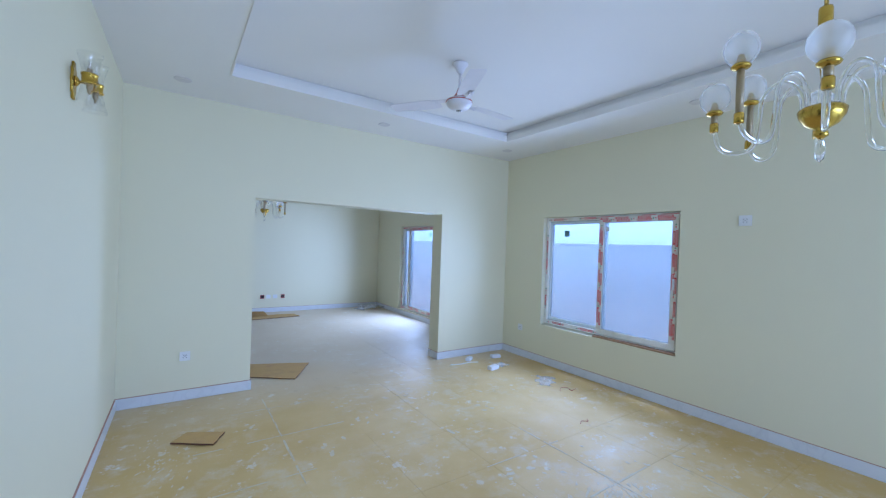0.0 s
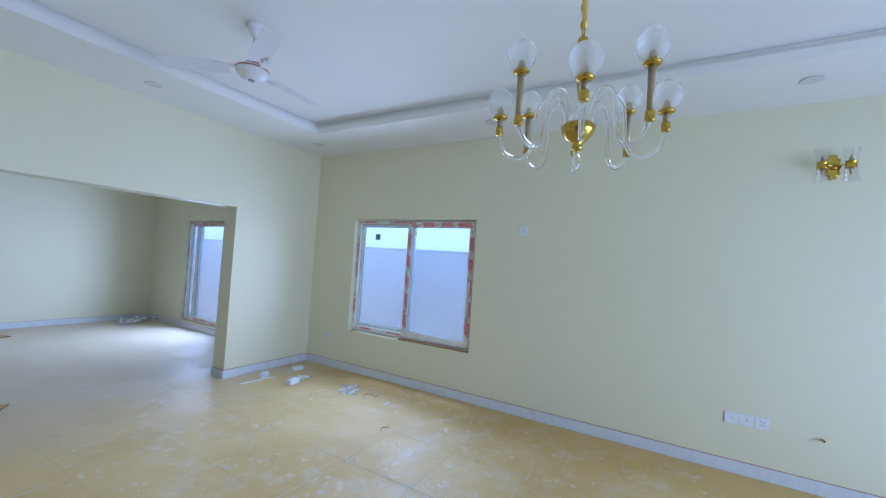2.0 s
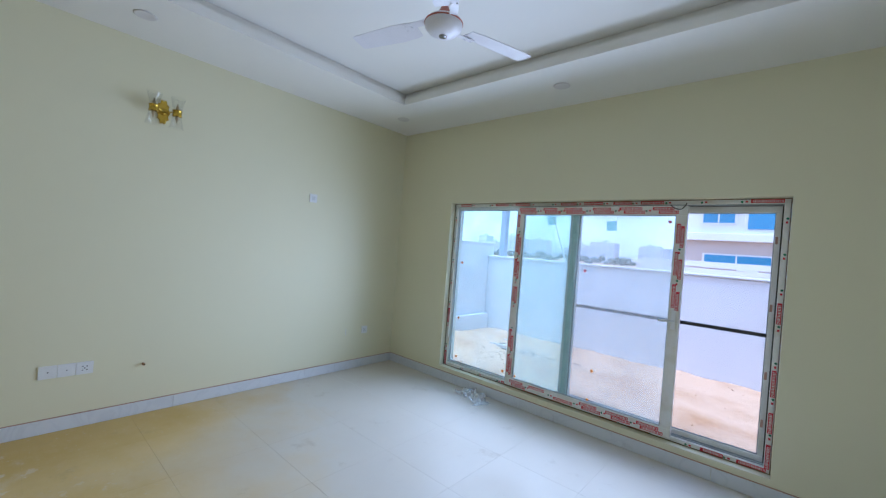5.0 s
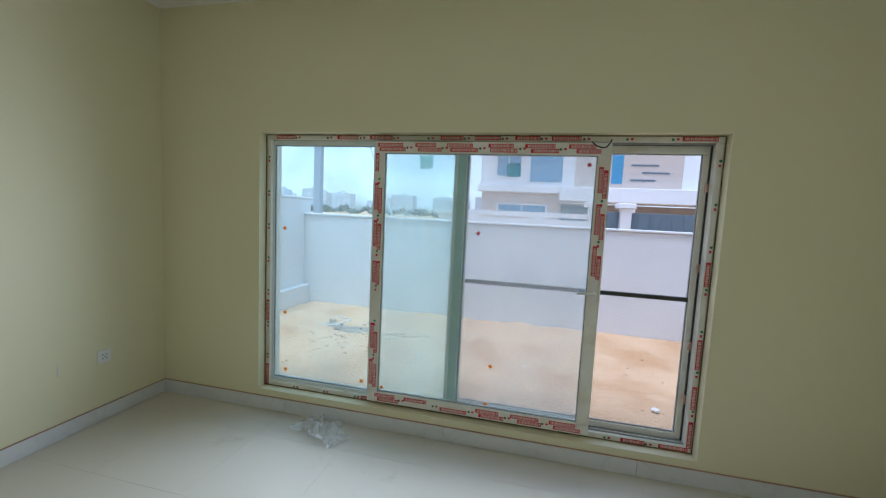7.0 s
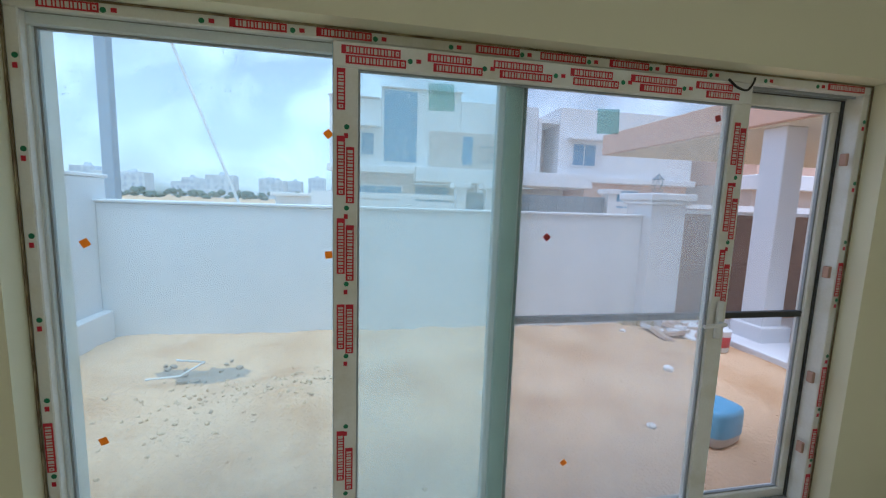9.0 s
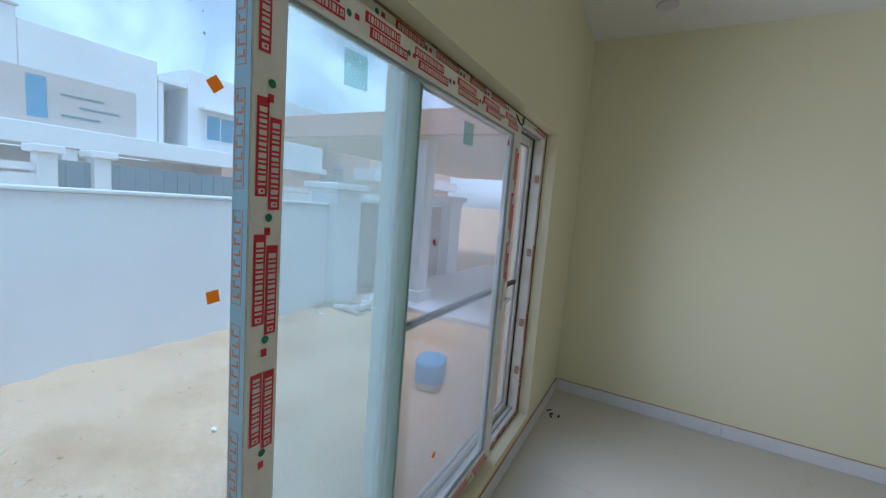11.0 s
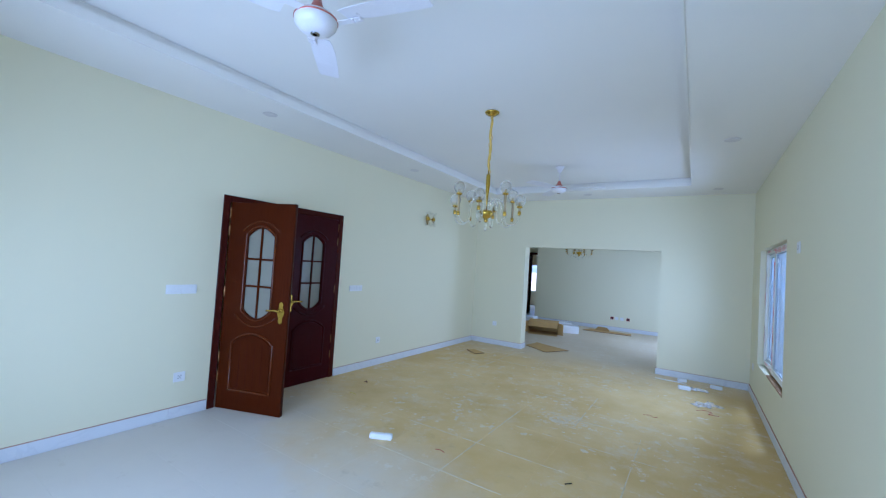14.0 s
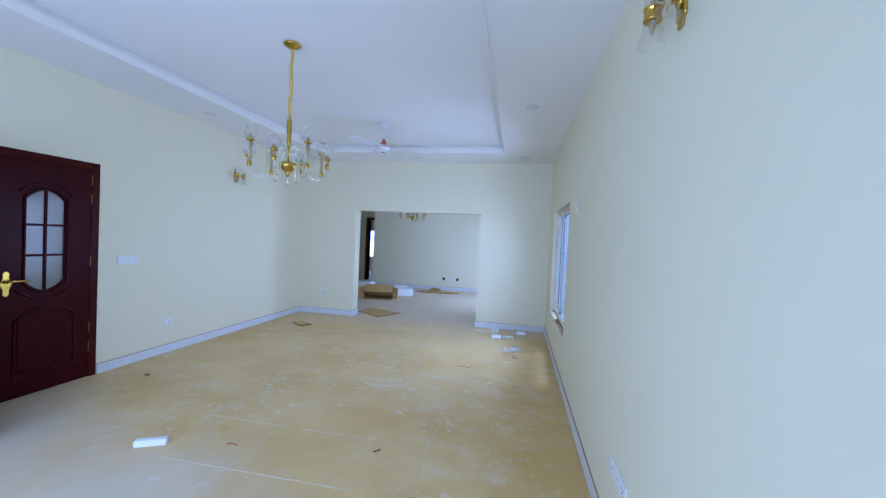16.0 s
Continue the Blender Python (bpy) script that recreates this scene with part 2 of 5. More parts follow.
M_RED = mat("red_film_print", (0.56, 0.015, 0.04), rough=0.45, vary=0.15, scale=30, bump=0.0)
M_PALE = mat("pale_film_print", (0.70, 0.64, 0.56), rough=0.45, bump=0.0)
M_GREEN = mat("green_film_print", (0.02, 0.20, 0.09), rough=0.45, bump=0.0)
M_ORANGE = glass_mat("orange_sticker", (0.55, 0.22, 0.03), haze=0.7, haze_color=(0.95, 0.45, 0.04), gloss=0.4, dirt=False)

M_WTAG = mat("grey_teal_tag", (0.16, 0.27, 0.28), rough=0.6)
M_REDTAG = mat("red_sticker", (0.40, 0.03, 0.03), rough=0.5)
M_BFILM = mat("pale_blue_film", (0.42, 0.60, 0.70), rough=0.35, vary=0.1, bump=0.0)
M_OPRINT = mat("orange_film_print", (0.65, 0.25, 0.10), rough=0.4, bump=0.0)
M_TEAL = mat("teal_pvc", (0.46, 0.66, 0.60), rough=0.3, vary=0.06, bump=0.0)
M_GASKET = mat("grey_gasket", (0.34, 0.36, 0.35), rough=0.6)
M_GRIME = mat("grimy_sealant", (0.16, 0.11, 0.05), rough=0.8, vary=0.5, scale=14, tint=(0.45, 0.38, 0.22))
M_SEALG = mat("green_brush_seal", (0.06, 0.14, 0.11), rough=0.8)
M_SEAL = mat("dark_gasket", (0.05, 0.05, 0.045), rough=0.6)
M_GLASS_L = glass_mat("sliding_pane", (0.92, 0.95, 0.95), haze=0.18, haze_color=(0.95, 0.99, 0.93))
M_GLASS_F = glass_mat("fixed_pane", (0.87, 0.96, 0.94), haze=0.15, haze_color=(0.74, 0.88, 0.83))
M_GLASS_W = glass_mat("window_pane", (0.74, 0.77, 0.80), haze=0.16)
M_MESH = glass_mat("insect_netting", (0.92, 0.92, 0.92), haze=0.02, haze_color=(0.3, 0.3, 0.3), gloss=0.6, dirt=False)
M_TIMBER = mat("raw_timber", (0.36, 0.23, 0.11), rough=0.75, vary=0.3, scale=20, bump=0.3)
M_DOOR = wood_mat("polished_red_brown_wood", (0.044, 0.0074, 0.0003), (0.058, 0.0104, 0.0004), rough=0.34)
# the door's wood made lighter, so the mouldings' highlights sit in the colour
M_MOULD_LIT = wood_mat("highlit_moulding_wood", (0.072, 0.0145, 0.0008), (0.090, 0.019, 0.0012), rough=0.22)
M_MOULD_LIT.node_tree.nodes["Principled BSDF"].inputs["Specular IOR Level"].default_value = 0.35
# closed leaf and panel grooves: darker, redder tone than M_DOOR
M_DOOR_D = wood_mat("darker_door_wood", (0.030, 0.0022, 0.0032), (0.040, 0.0030, 0.0042), rough=0.3)
M_FRAME_D = wood_mat("dark_door_frame_wood", (0.040, 0.007, 0.005), (0.060, 0.011, 0.006))
M_DGLASS = mat("obscured_glass", (0.23, 0.22, 0.165), rough=0.16, spec=0.5, vary=0.04, bump=0.02)
M_HINGE = mat("aged_bronze_hinge", (0.30, 0.16, 0.05), rough=0.4, metal=0.8, vary=0.2)
M_GOLD = mat("polished_brass", (0.56, 0.40, 0.045), rough=0.24, metal=1.0, vary=0.1, bump=0.0, tint=(0.36, 0.24, 0.02))
M_CHAIN = mat("brass_chain", (0.75, 0.55, 0.10), rough=0.4, metal=0.6, vary=0.2, scale=60)
M_CLEAR = clear_glass_mat("clear_glass")
M_FROST = glass_mat("etched_globe_glass", (0.97, 0.97, 0.96), haze=0.20, haze_color=(0.94, 0.94, 0.92), gloss=0.35)
M_THIN = glass_mat("thin_clear_glass", (0.985, 0.985, 0.98), haze=0.002, gloss=0.03, dirt=False, edge=0.28)
M_SLEEVE = mat("champagne_tube", (0.42, 0.34, 0.18), rough=0.35, metal=0.2)
M_FAN = mat("white_fan_enamel", (0.80, 0.78, 0.80), rough=0.3, vary=0.04, bump=0.0)
M_PINK = mat("rose_copper_trim", (0.45, 0.16, 0.12), rough=0.3, metal=0.5)
M_CHROME = mat("chrome", (0.35, 0.35, 0.36), rough=0.1, metal=1.0, bump=0.0)
M_WHITE = mat("white_plastic", (0.82, 0.82, 0.80), rough=0.35, vary=0.03, bump=0.0)
M_BLACK = mat("black_plastic", (0.02, 0.02, 0.02), rough=0.5)
M_BOXRED = mat("red_back_box", (0.35, 0.02, 0.02), rough=0.6)
M_CARD = mat("corrugated_cardboard", (0.58, 0.39, 0.12), rough=0.85, vary=0.2, scale=8, bump=0.2, tint=(0.50, 0.33, 0.13))
M_CARD_E = mat("cardboard_edge", (0.14, 0.07, 0.04), rough=0.9)
M_FOAM = mat("white_polystyrene", (0.85, 0.86, 0.87), rough=0.8, vary=0.05, bump=0.3)
M_FILM = mat("crumpled_polythene", (0.88, 0.90, 0.92), rough=0.2, vary=0.05, bump=0.0)
M_FILM.node_tree.nodes["Principled BSDF"].inputs["Alpha"].default_value = 0.42
M_COPPER = mat("copper_stub", (0.50, 0.25, 0.08), rough=0.35, metal=0.8)
M_REDW = mat("red_wire", (0.40, 0.04, 0.03), rough=0.5)
M_YEL = mat("yellow_strip", (0.60, 0.45, 0.05), rough=0.6)
# rim greyed below the lens's white: its shade is in the colour
M_RIM = mat("shaded_downlight_rim", (0.73, 0.70, 0.68), rough=0.4, bump=0.0)
M_LENS = mat("downlight_lens", (0.78, 0.80, 0.82), rough=0.4, bump=0.0)
M_SPLASH = mat("dried_cement_splash", (0.48, 0.53, 0.56), rough=0.9, vary=0.3, scale=40)
M_STICK = glass_mat("grey_green_sticker", (0.72, 0.86, 0.83), haze=0.16, haze_color=(0.3, 0.5, 0.45), gloss=0.4, dirt=False)
# outside
M_SAND = mat("sandy_soil", (0.68, 0.465, 0.28), rough=0.95, vary=0.25, scale=1.5, fine=0.22, fine_scale=36, bump=0.9, tint=(0.47, 0.26, 0.11))
M_SAND.node_tree.nodes["Bump"].inputs["Distance"].default_value = 0.02
M_BWALL = mat("whitewashed_plaster", (0.70, 0.71, 0.74), rough=0.85, vary=0.08, scale=1.5, bump=0.3, tint=(0.62, 0.62, 0.64))
M_HWHITE = mat("white_house_paint", (0.72, 0.73, 0.75), rough=0.8, vary=0.06, scale=0.6)
M_HBEIGE = mat("beige_house_paint", (0.52, 0.45, 0.40), rough=0.8, vary=0.06, scale=0.6)
M_SOFFIT = mat("cream_soffit_paint", (0.78, 0.69, 0.52), rough=0.8, vary=0.06, scale=0.8)
M_HPINK = mat("peach_house_paint", (0.62, 0.40, 0.29), rough=0.8, vary=0.06, scale=0.8)
M_HGLASS = mat("blue_tinted_glazing", (0.06, 0.24, 0.42), rough=0.08, bump=0.0)
M_HDARK = mat("grey_sheet_gate", (0.10, 0.145, 0.19), rough=0.5, vary=0.1)
M_BROWN = mat("brown_sheet_gate", (0.26, 0.15, 0.10), rough=0.55, vary=0.15, scale=3)
M_POST = mat("blue_grey_steel", (0.28, 0.34, 0.44), rough=0.6)
M_FAR = mat("hazy_tower_blocks", (0.58, 0.62, 0.68), rough=0.9, vary=0.2, scale=0.25)
M_FARW = mat("hazy_far_windows", (0.40, 0.45, 0.54), rough=0.8)
M_LEAF = mat("far_foliage", (0.10, 0.13, 0.10), rough=0.9, vary=0.3, scale=0.4)
M_BLUE = mat("blue_plastic", (0.16, 0.43, 0.68), rough=0.3, vary=0.1, scale=12)
M_GREYP = mat("dusty_clear_plastic", (0.55, 0.50, 0.46), rough=0.4, vary=0.2, scale=15)
M_CLOD = mat("pale_clods", (0.60, 0.44, 0.27), rough=0.95, vary=0.3, scale=8, bump=0.5)
M_WEED = mat("dry_weed", (0.46, 0.36, 0.14), rough=0.8, vary=0.3, scale=20)
M_RUBBLE = mat("broken_masonry", (0.46, 0.36, 0.30), rough=0.95, vary=0.4, scale=5, bump=0.6, tint=(0.30, 0.14, 0.09))
M_SOIL_SHADE = mat("shaded_soil", (0.30, 0.25, 0.20), rough=0.9, vary=0.3, scale=8)

# ---- mesh helpers ----


def finish(name, bm, material, parent=None, label="", smooth=False, at=None):
    me = bpy.data.meshes.new(name)
    bmesh.ops.recalc_face_normals(bm, faces=bm.faces)
    if smooth:
        for f in bm.faces:
            f.smooth = True
    bm.to_mesh(me)
    bm.free()
    me.materials.append(material)
    ob = new(name, me)
    if at is not None:
        ob.matrix_basis = at
    if parent is not None:
        ob.parent = parent
    return tagged(ob, label)


def part(name, bm, material, parent, label="", smooth=False):
    return finish(name, bm, material, parent, label, smooth)


def root(name, m, label, category, group="", kind=""):
    ob = new(name)
    ob.empty_display_size = 0.1
    ob.matrix_basis = m
    return tagged(ob, label, category, group, kind)


def B(bm, x0, x1, y0, y1, z0, z1, bevel=0.0, seg=1):
    """A box, with softened edges where bevel is given."""
    v = bmesh.ops.create_cube(bm, size=1)["verts"]
    bmesh.ops.transform(bm, matrix=Matrix.LocRotScale(((x0 + x1) / 2, (y0 + y1) / 2, (z0 + z1) / 2), None, (abs(x1 - x0), abs(y1 - y0), abs(z1 - z0))), verts=v)
    if bevel:
        e = list({e for q in v for e in q.link_edges})
        bmesh.ops.bevel(bm, geom=e, offset=bevel, segments=seg, affect='EDGES', clamp_overlap=True)
    return bm


def box(*a, **k):
    return B(bmesh.new(), *a, **k)


def ring_faces(bm, rings, close=True):
    for a, b in zip(rings, rings[1:]):
        n = len(a)
        for i in range(n if close else n - 1):
            bm.faces.new((a[i], a[(i + 1) % n], b[(i + 1) % n], b[i]))


def lathe(bm, profile, seg=20, at=(0, 0, 0), rot=None):
    """A turned shape round z from (radius, height) pairs; ends are capped."""
    rings = []
    m = rot or Matrix.Identity(3)
    for r, z in profile:
        rings.append([bm.verts.new(Vector(at) + m @ Vector((max(r, 1e-4) * math.cos(2 * math.pi * i / seg), max(r, 1e-4) * math.sin(2 * math.pi * i / seg), z))) for i in range(seg)])
    ring_faces(bm, rings)
    bm.faces.new(rings[0])
    bm.faces.new(list(reversed(rings[-1])))
    return bm


def tube(bm, pts, r, seg=8, cap=True):
    """A round bar along a line of points."""
    pts = [Vector(p) for p in pts]
    rings, up = [], None
    for i, p in enumerate(pts):
        d = (pts[min(i + 1, len(pts) - 1)] - pts[max(i - 1, 0)]).normalized()
        if up is None:
            up = d.orthogonal().normalized()
        up = (up - d * up.dot(d)).normalized()
        s = d.cross(up)
        rings.append([bm.verts.new(p + r * (math.cos(2 * math.pi * k / seg) * up + math.sin(2 * math.pi * k / seg) * s)) for k in range(seg)])
    ring_faces(bm, rings)
    if cap:
        bm.faces.new(list(reversed(rings[0])))
        bm.faces.new(rings[-1])
    return bm


def spline(ctrl, n=8):
    """A smooth line through control points."""
    p = [Vector(c) for c in ctrl]
    p = [2 * p[0] - p[1]] + p + [2 * p[-1] - p[-2]]
    out = []
    for i in range(1, len(p) - 2):
        for k in range(n):
            t = k / n
            a, b, c, d = p[i - 1], p[i], p[i + 1], p[i + 2]
            out.append(0.5 * (2 * b + (c - a) * t + (2 * a - 5 * b + 4 * c - d) * t * t + (3 * b - a - 3 * c + d) * t ** 3))
    out.append(p[-2])
    return out


def flat(name, loops, thick, bevel=0.0):
    """A plate in the plane x-z with holes: first loop outside, others cut out. Returns a bmesh, thick along y from 0."""
    cu = bpy.data.curves.new(name, 'CURVE')
    cu.dimensions = '2D'
    cu.fill_mode = 'BOTH'
    cu.extrude = thick / 2 - bevel
    cu.bevel_depth = bevel
    cu.bevel_resolution = 1
    for loop in loops:
        s = cu.splines.new('POLY')
        s.points.add(len(loop) - 1)
        for q, (x, z) in zip(s.points, loop):
            q.co = (x, z, 0, 1)
        s.use_cyclic_u = True
    ob = bpy.data.objects.new(name, cu)
    me = ob.to_mesh()
    bm = bmesh.new()
    bm.from_mesh(me)
    ob.to_mesh_clear()
    bpy.data.objects.remove(ob)
    bpy.data.curves.remove(cu)
    bmesh.ops.transform(bm, matrix=Matrix(((1, 0, 0, 0), (0, 0, -1, thick / 2), (0, 1, 0, 0), (0, 0, 0, 1))), verts=bm.verts)
    return bm


def wall(name, axis, p0, p1, a0, a1, z0, z1, holes=(), material=None):
    """A wall along an axis, between p0 and p1 across it, with openings (a, a, z, z) that go through."""
    cuts_a = sorted({a0, a1, *(h[0] for h in holes), *(h[1] for h in holes)})
    cuts_z = sorted({z0, z1, *(h[2] for h in holes), *(h[3] for h in holes)})
    bm = bmesh.new()
    grid = {}
    solid = lambda i, j: 0 <= i < len(cuts_a) - 1 and 0 <= j < len(cuts_z) - 1 and not any(h[0] <= cuts_a[i] < h[1] and h[2] <= cuts_z[j] < h[3] for h in holes)

    def v(i, j, s):
        if (i, j, s) not in grid:
            p = p1 if s else p0
            grid[i, j, s] = bm.verts.new((cuts_a[i], p, cuts_z[j]) if axis == 'x' else (p, cuts_a[i], cuts_z[j]))
        return grid[i, j, s]
    for i in range(len(cuts_a) - 1):
        for j in range(len(cuts_z) - 1):
            if not solid(i, j):
                continue
            for s in (0, 1):
                bm.faces.new([v(i, j, s), v(i + 1, j, s), v(i + 1, j + 1, s), v(i, j + 1, s)])
            for di, dj, e in ((-1, 0, ((i, j), (i, j + 1))), (1, 0, ((i + 1, j), (i + 1, j + 1))), (0, -1, ((i, j), (i + 1, j))), (0, 1, ((i, j + 1), (i + 1, j + 1)))):
                if not solid(i + di, j + dj):
                    (a, b), (c, d) = e
                    bm.faces.new([v(a, b, 0), v(c, d, 0), v(c, d, 1), v(a, b, 1)])
    return tagged(finish(name, bm, material or M_WALL), kind="structure")


# ---- the room ----
W, L, H, TH = 4.70, 8.10, 2.93, 0.23
TRAY_Z = 3.05
N0, N1 = L + TH, 12.80

# the wall beyond the double door runs in by half a degree
SKEW = Matrix.Translation((0, 4.339, 0)) @ Matrix.Rotation(radians(-0.5), 4, 'Z') @ Matrix.Translation((0, -4.339, 0))
wall("wall_west", 'y', -TH, 0, 0, 4.339, 0, 3.2, [(2.754, 4.339, 0, 2.13)])
wall("wall_west_b", 'y', -TH, 0, 4.3395, L, 0, 3.2).matrix_basis = SKEW
wall("wall_east", 'y', W, W + TH, 0, 13.0, 0, 3.2, [(5.55, 7.35, 0.53, 2.02), (10.17, 11.60, 0.12, 1.99)])
wall("wall_south", 'x', -TH, 0, -TH, W + TH, 0, 3.2, [(0.88, 3.842, 0.15, 2.037)])
wall("wall_north", 'x', L, N0, -3.5, W, 0, 3.2, [(1.13, 3.49, 0, 2.015)])
wall("wall_far", 'x', N1, N1 + 0.2, -0.28, W, 0, 3.2)
wall("wall_passage_east", 'y', -0.28, -0.10, 13.0, 14.2, 0, 3.2)
wall("wall_passage_end", 'x', 14.2, 14.4, -3.5, 0.9, 0, 3.2, [(-1.02, -0.14, 0, 2.1)])
wall("wall_back_room_end", 'x', 17.4, 17.6, -3.5, 0.9, 0, 3.2, [(-2.6, -1.3, 0.64, 1.76)])
wall("wall_back_room_west", 'y', -3.7, -3.5, L, 17.6, 0, 3.2)
wall("wall_back_room_east", 'y', 0.9, 1.1, 14.2, 17.6, 0, 3.2)
wall("wall_lobby_west", 'y', -2.4, -2.2, 1.6, 5.6, 0, 3.2)
wall("wall_lobby_south", 'x', 1.4, 1.6, -2.4, -TH, 0, 3.2)
wall("wall_lobby_north", 'x', 5.6, 5.8, -2.4, -TH, 0, 3.2)

# ceilings: a lowered border round a raised tray
bm = bmesh.new()
for a in ((0, W, 0, 0.762), (0, W, 7.328, L), (0, 0.767, 0.762, 7.328), (3.928, W, 0.762, 7.328)):
    B(bm, *a, H, TRAY_Z)
# the lip stops short of the tray, and the strip above it steps back
for a in ((0.767, 3.928, 0.762, 0.80), (0.767, 3.928, 7.29, 7.328), (0.767, 0.805, 0.80, 7.29), (3.89, 3.928, 0.80, 7.29)):
    B(bm, *a, H, TRAY_Z - 0.055)
tagged(finish("ceiling_border", bm, M_CEIL), kind="structure")
tagged(finish("ceiling_tray", box(0, W, 0, L, TRAY_Z + 0.001, 3.2), M_CEIL), kind="structure")
tagged(finish("ceiling_second_room", box(-3.7, W, N0, 17.6, 3.02, 3.2), M_CEIL), kind="structure")
tagged(finish("ceiling_lobby", box(-2.4, -TH, 1.4, 5.8, H, 3.2), M_CEIL), kind="structure")
# roof that closes the house from above
tagged(finish("roof", box(-3.8, W + TH + 0.02, -TH - 0.02, 17.7, 3.205, 3.4), M_HWHITE), kind="structure")
# thin step moulding along the tray's foot
bm = bmesh.new()
for a in ((0.795, 3.90, 0.79, 0.802), (0.795, 3.90, 7.288, 7.30), (0.795, 0.807, 0.802, 7.288), (3.888, 3.90, 0.802, 7.288)):
    B(bm, *a, H - 0.006, H + 0.018)
tagged(finish("trim_tray", bm, M_CEIL), kind="structure")

floor = tagged(finish("floor", box(-3.7, W + TH, -TH, 17.6, -0.13, -0.0015), M_TILE), kind="structure")

# ---- skirting ----


def skirting(name, axis, wall_at, side, a0, a1):
    """Marble skirting in lengths of 1.2 m with a thin adhesive line along its top."""
    e = tagged(new(name), kind="structure")
    a = a0
    while a < a1 - 0.01:
        b = min(a + 1.2, a1)
        p = sorted((wall_at, wall_at + side * 0.014))
        q = sorted((wall_at, wall_at + side * 0.010))
        s = (a + 0.001, b - 0.001)
        args = (*s, *p) if axis == 'x' else (*p, *s)
        args2 = (*s, *q) if axis == 'x' else (*q, *s)
        part("skirting_tile", box(*args, 0.0005, 0.098, bevel=0.002), M_MARBLE, e)
        part("adhesive_line", box(*args2, 0.0985, 0.1025), M_ADHES, e)
        a = b
    return e


skirting("baseboard_west_a", 'y', 0, 1, 0.016, 2.748)
skirting("baseboard_west_b", 'y', 0, 1, 4.345, L - 0.016).matrix_basis = SKEW
skirting("baseboard_east", 'y', W, -1, 0.016, L - 0.016)
skirting("baseboard_south", 'x', 0, 1, 0, W)
skirting("baseboard_north_a", 'x', L, -1, 0, 1.144)
skirting("baseboard_north_b", 'x', L, -1, 3.476, W)
skirting("baseboard_jamb_a", 'y', 1.13, 1, L + 0.001, N0)
skirting("baseboard_jamb_b", 'y', 3.49, -1, L + 0.001, N0)
skirting("baseboard_far", 'x', N1, -1, -0.28, W)
skirting("baseboard_second_east", 'y', W, -1, N0, N1 - 0.016)
skirting("baseboard_second_south", 'x', N0, 1, 3.49, W)

# ---- uPVC window units ----


def print_film(parent, along, a0, a1, across, out, facing, rows=2):
    """Printed protective film on a frame member: red patches in two staggered rows, pale strokes in them, green dots.
    along: axis of the member; across: middle of its other axis; out: the face's place; facing: +1 or -1 along y."""
    rnd = random.Random(int(1000 * (a0 + 3 * across + 7 * out)))
    red, pale, green = bmesh.new(), bmesh.new(), bmesh.new()

    def rect(bm, a, b, c, d, lift):
        y0, y1 = sorted((out + facing * lift, out + facing * (lift + 0.0006)))
        B(bm, *((a, b, y0, y1, c, d) if along == 'x' else (c, d, y0, y1, a, b)))
    a = a0 + rnd.uniform(0.0, 0.05)
    while a < a1 - 0.08:
        n = min(0.185, a1 - a - 0.01)
        for row, shift in ((-0.0145, 0.0), (0.0135, rnd.uniform(0.015, 0.04))) if rows == 2 else ((0.0, 0.0),):
            if rnd.random() < (0.08 if rows == 2 else 0.3):
                continue
            s, e = a + shift, min(a + shift + n * rnd.uniform(0.75, 1.0), a1 - 0.004)
            if e - s < 0.03:
                continue
            rect(red, s, e, across + row - 0.0125, across + row + 0.0125, 0.0004)
            # a pale emblem, then plain block shapes in place of the lettering
            rect(pale, s + 0.005, s + 0.015, across + row - 0.0065, across + row + 0.0065, 0.0011)
            rect(red, s + 0.008, s + 0.012, across + row - 0.003, across + row + 0.002, 0.0018)
            k, lo, hi = s + 0.021, across + row - 0.0078, across + row + 0.0078
            i = 0
            while k < e - 0.014:
                w = (0.0042, 0.0095, 0.0042, 0.0068)[i % 4]
                rect(pale, k, k + w, lo, hi, 0.0011)
                k += w + 0.0042
                i += 1
        a += n + 0.014
        if a < a1 - 0.06:
            rect(red, a, a + 0.015, across - 0.008, across + 0.004, 0.0004)
            c = a + 0.034
            v = []
            for i in range(12):
                u, w = c + 0.008 * math.cos(i * math.pi / 6), across - 0.004 + 0.008 * math.sin(i * math.pi / 6)
                v.append(green.verts.new((u, out + facing * 0.001, w) if along == 'x' else (w, out + facing * 0.001, u)))
            green.faces.new(v)
        a += rnd.uniform(0.040, 0.052)
    for nm, bm, m in (("film_print", red, M_RED), ("film_lettering_bars", pale, M_PALE), ("film_dots", green, M_GREEN)):
        if bm.faces:
            part(nm, bm, m, parent)
        else:
            bm.free()


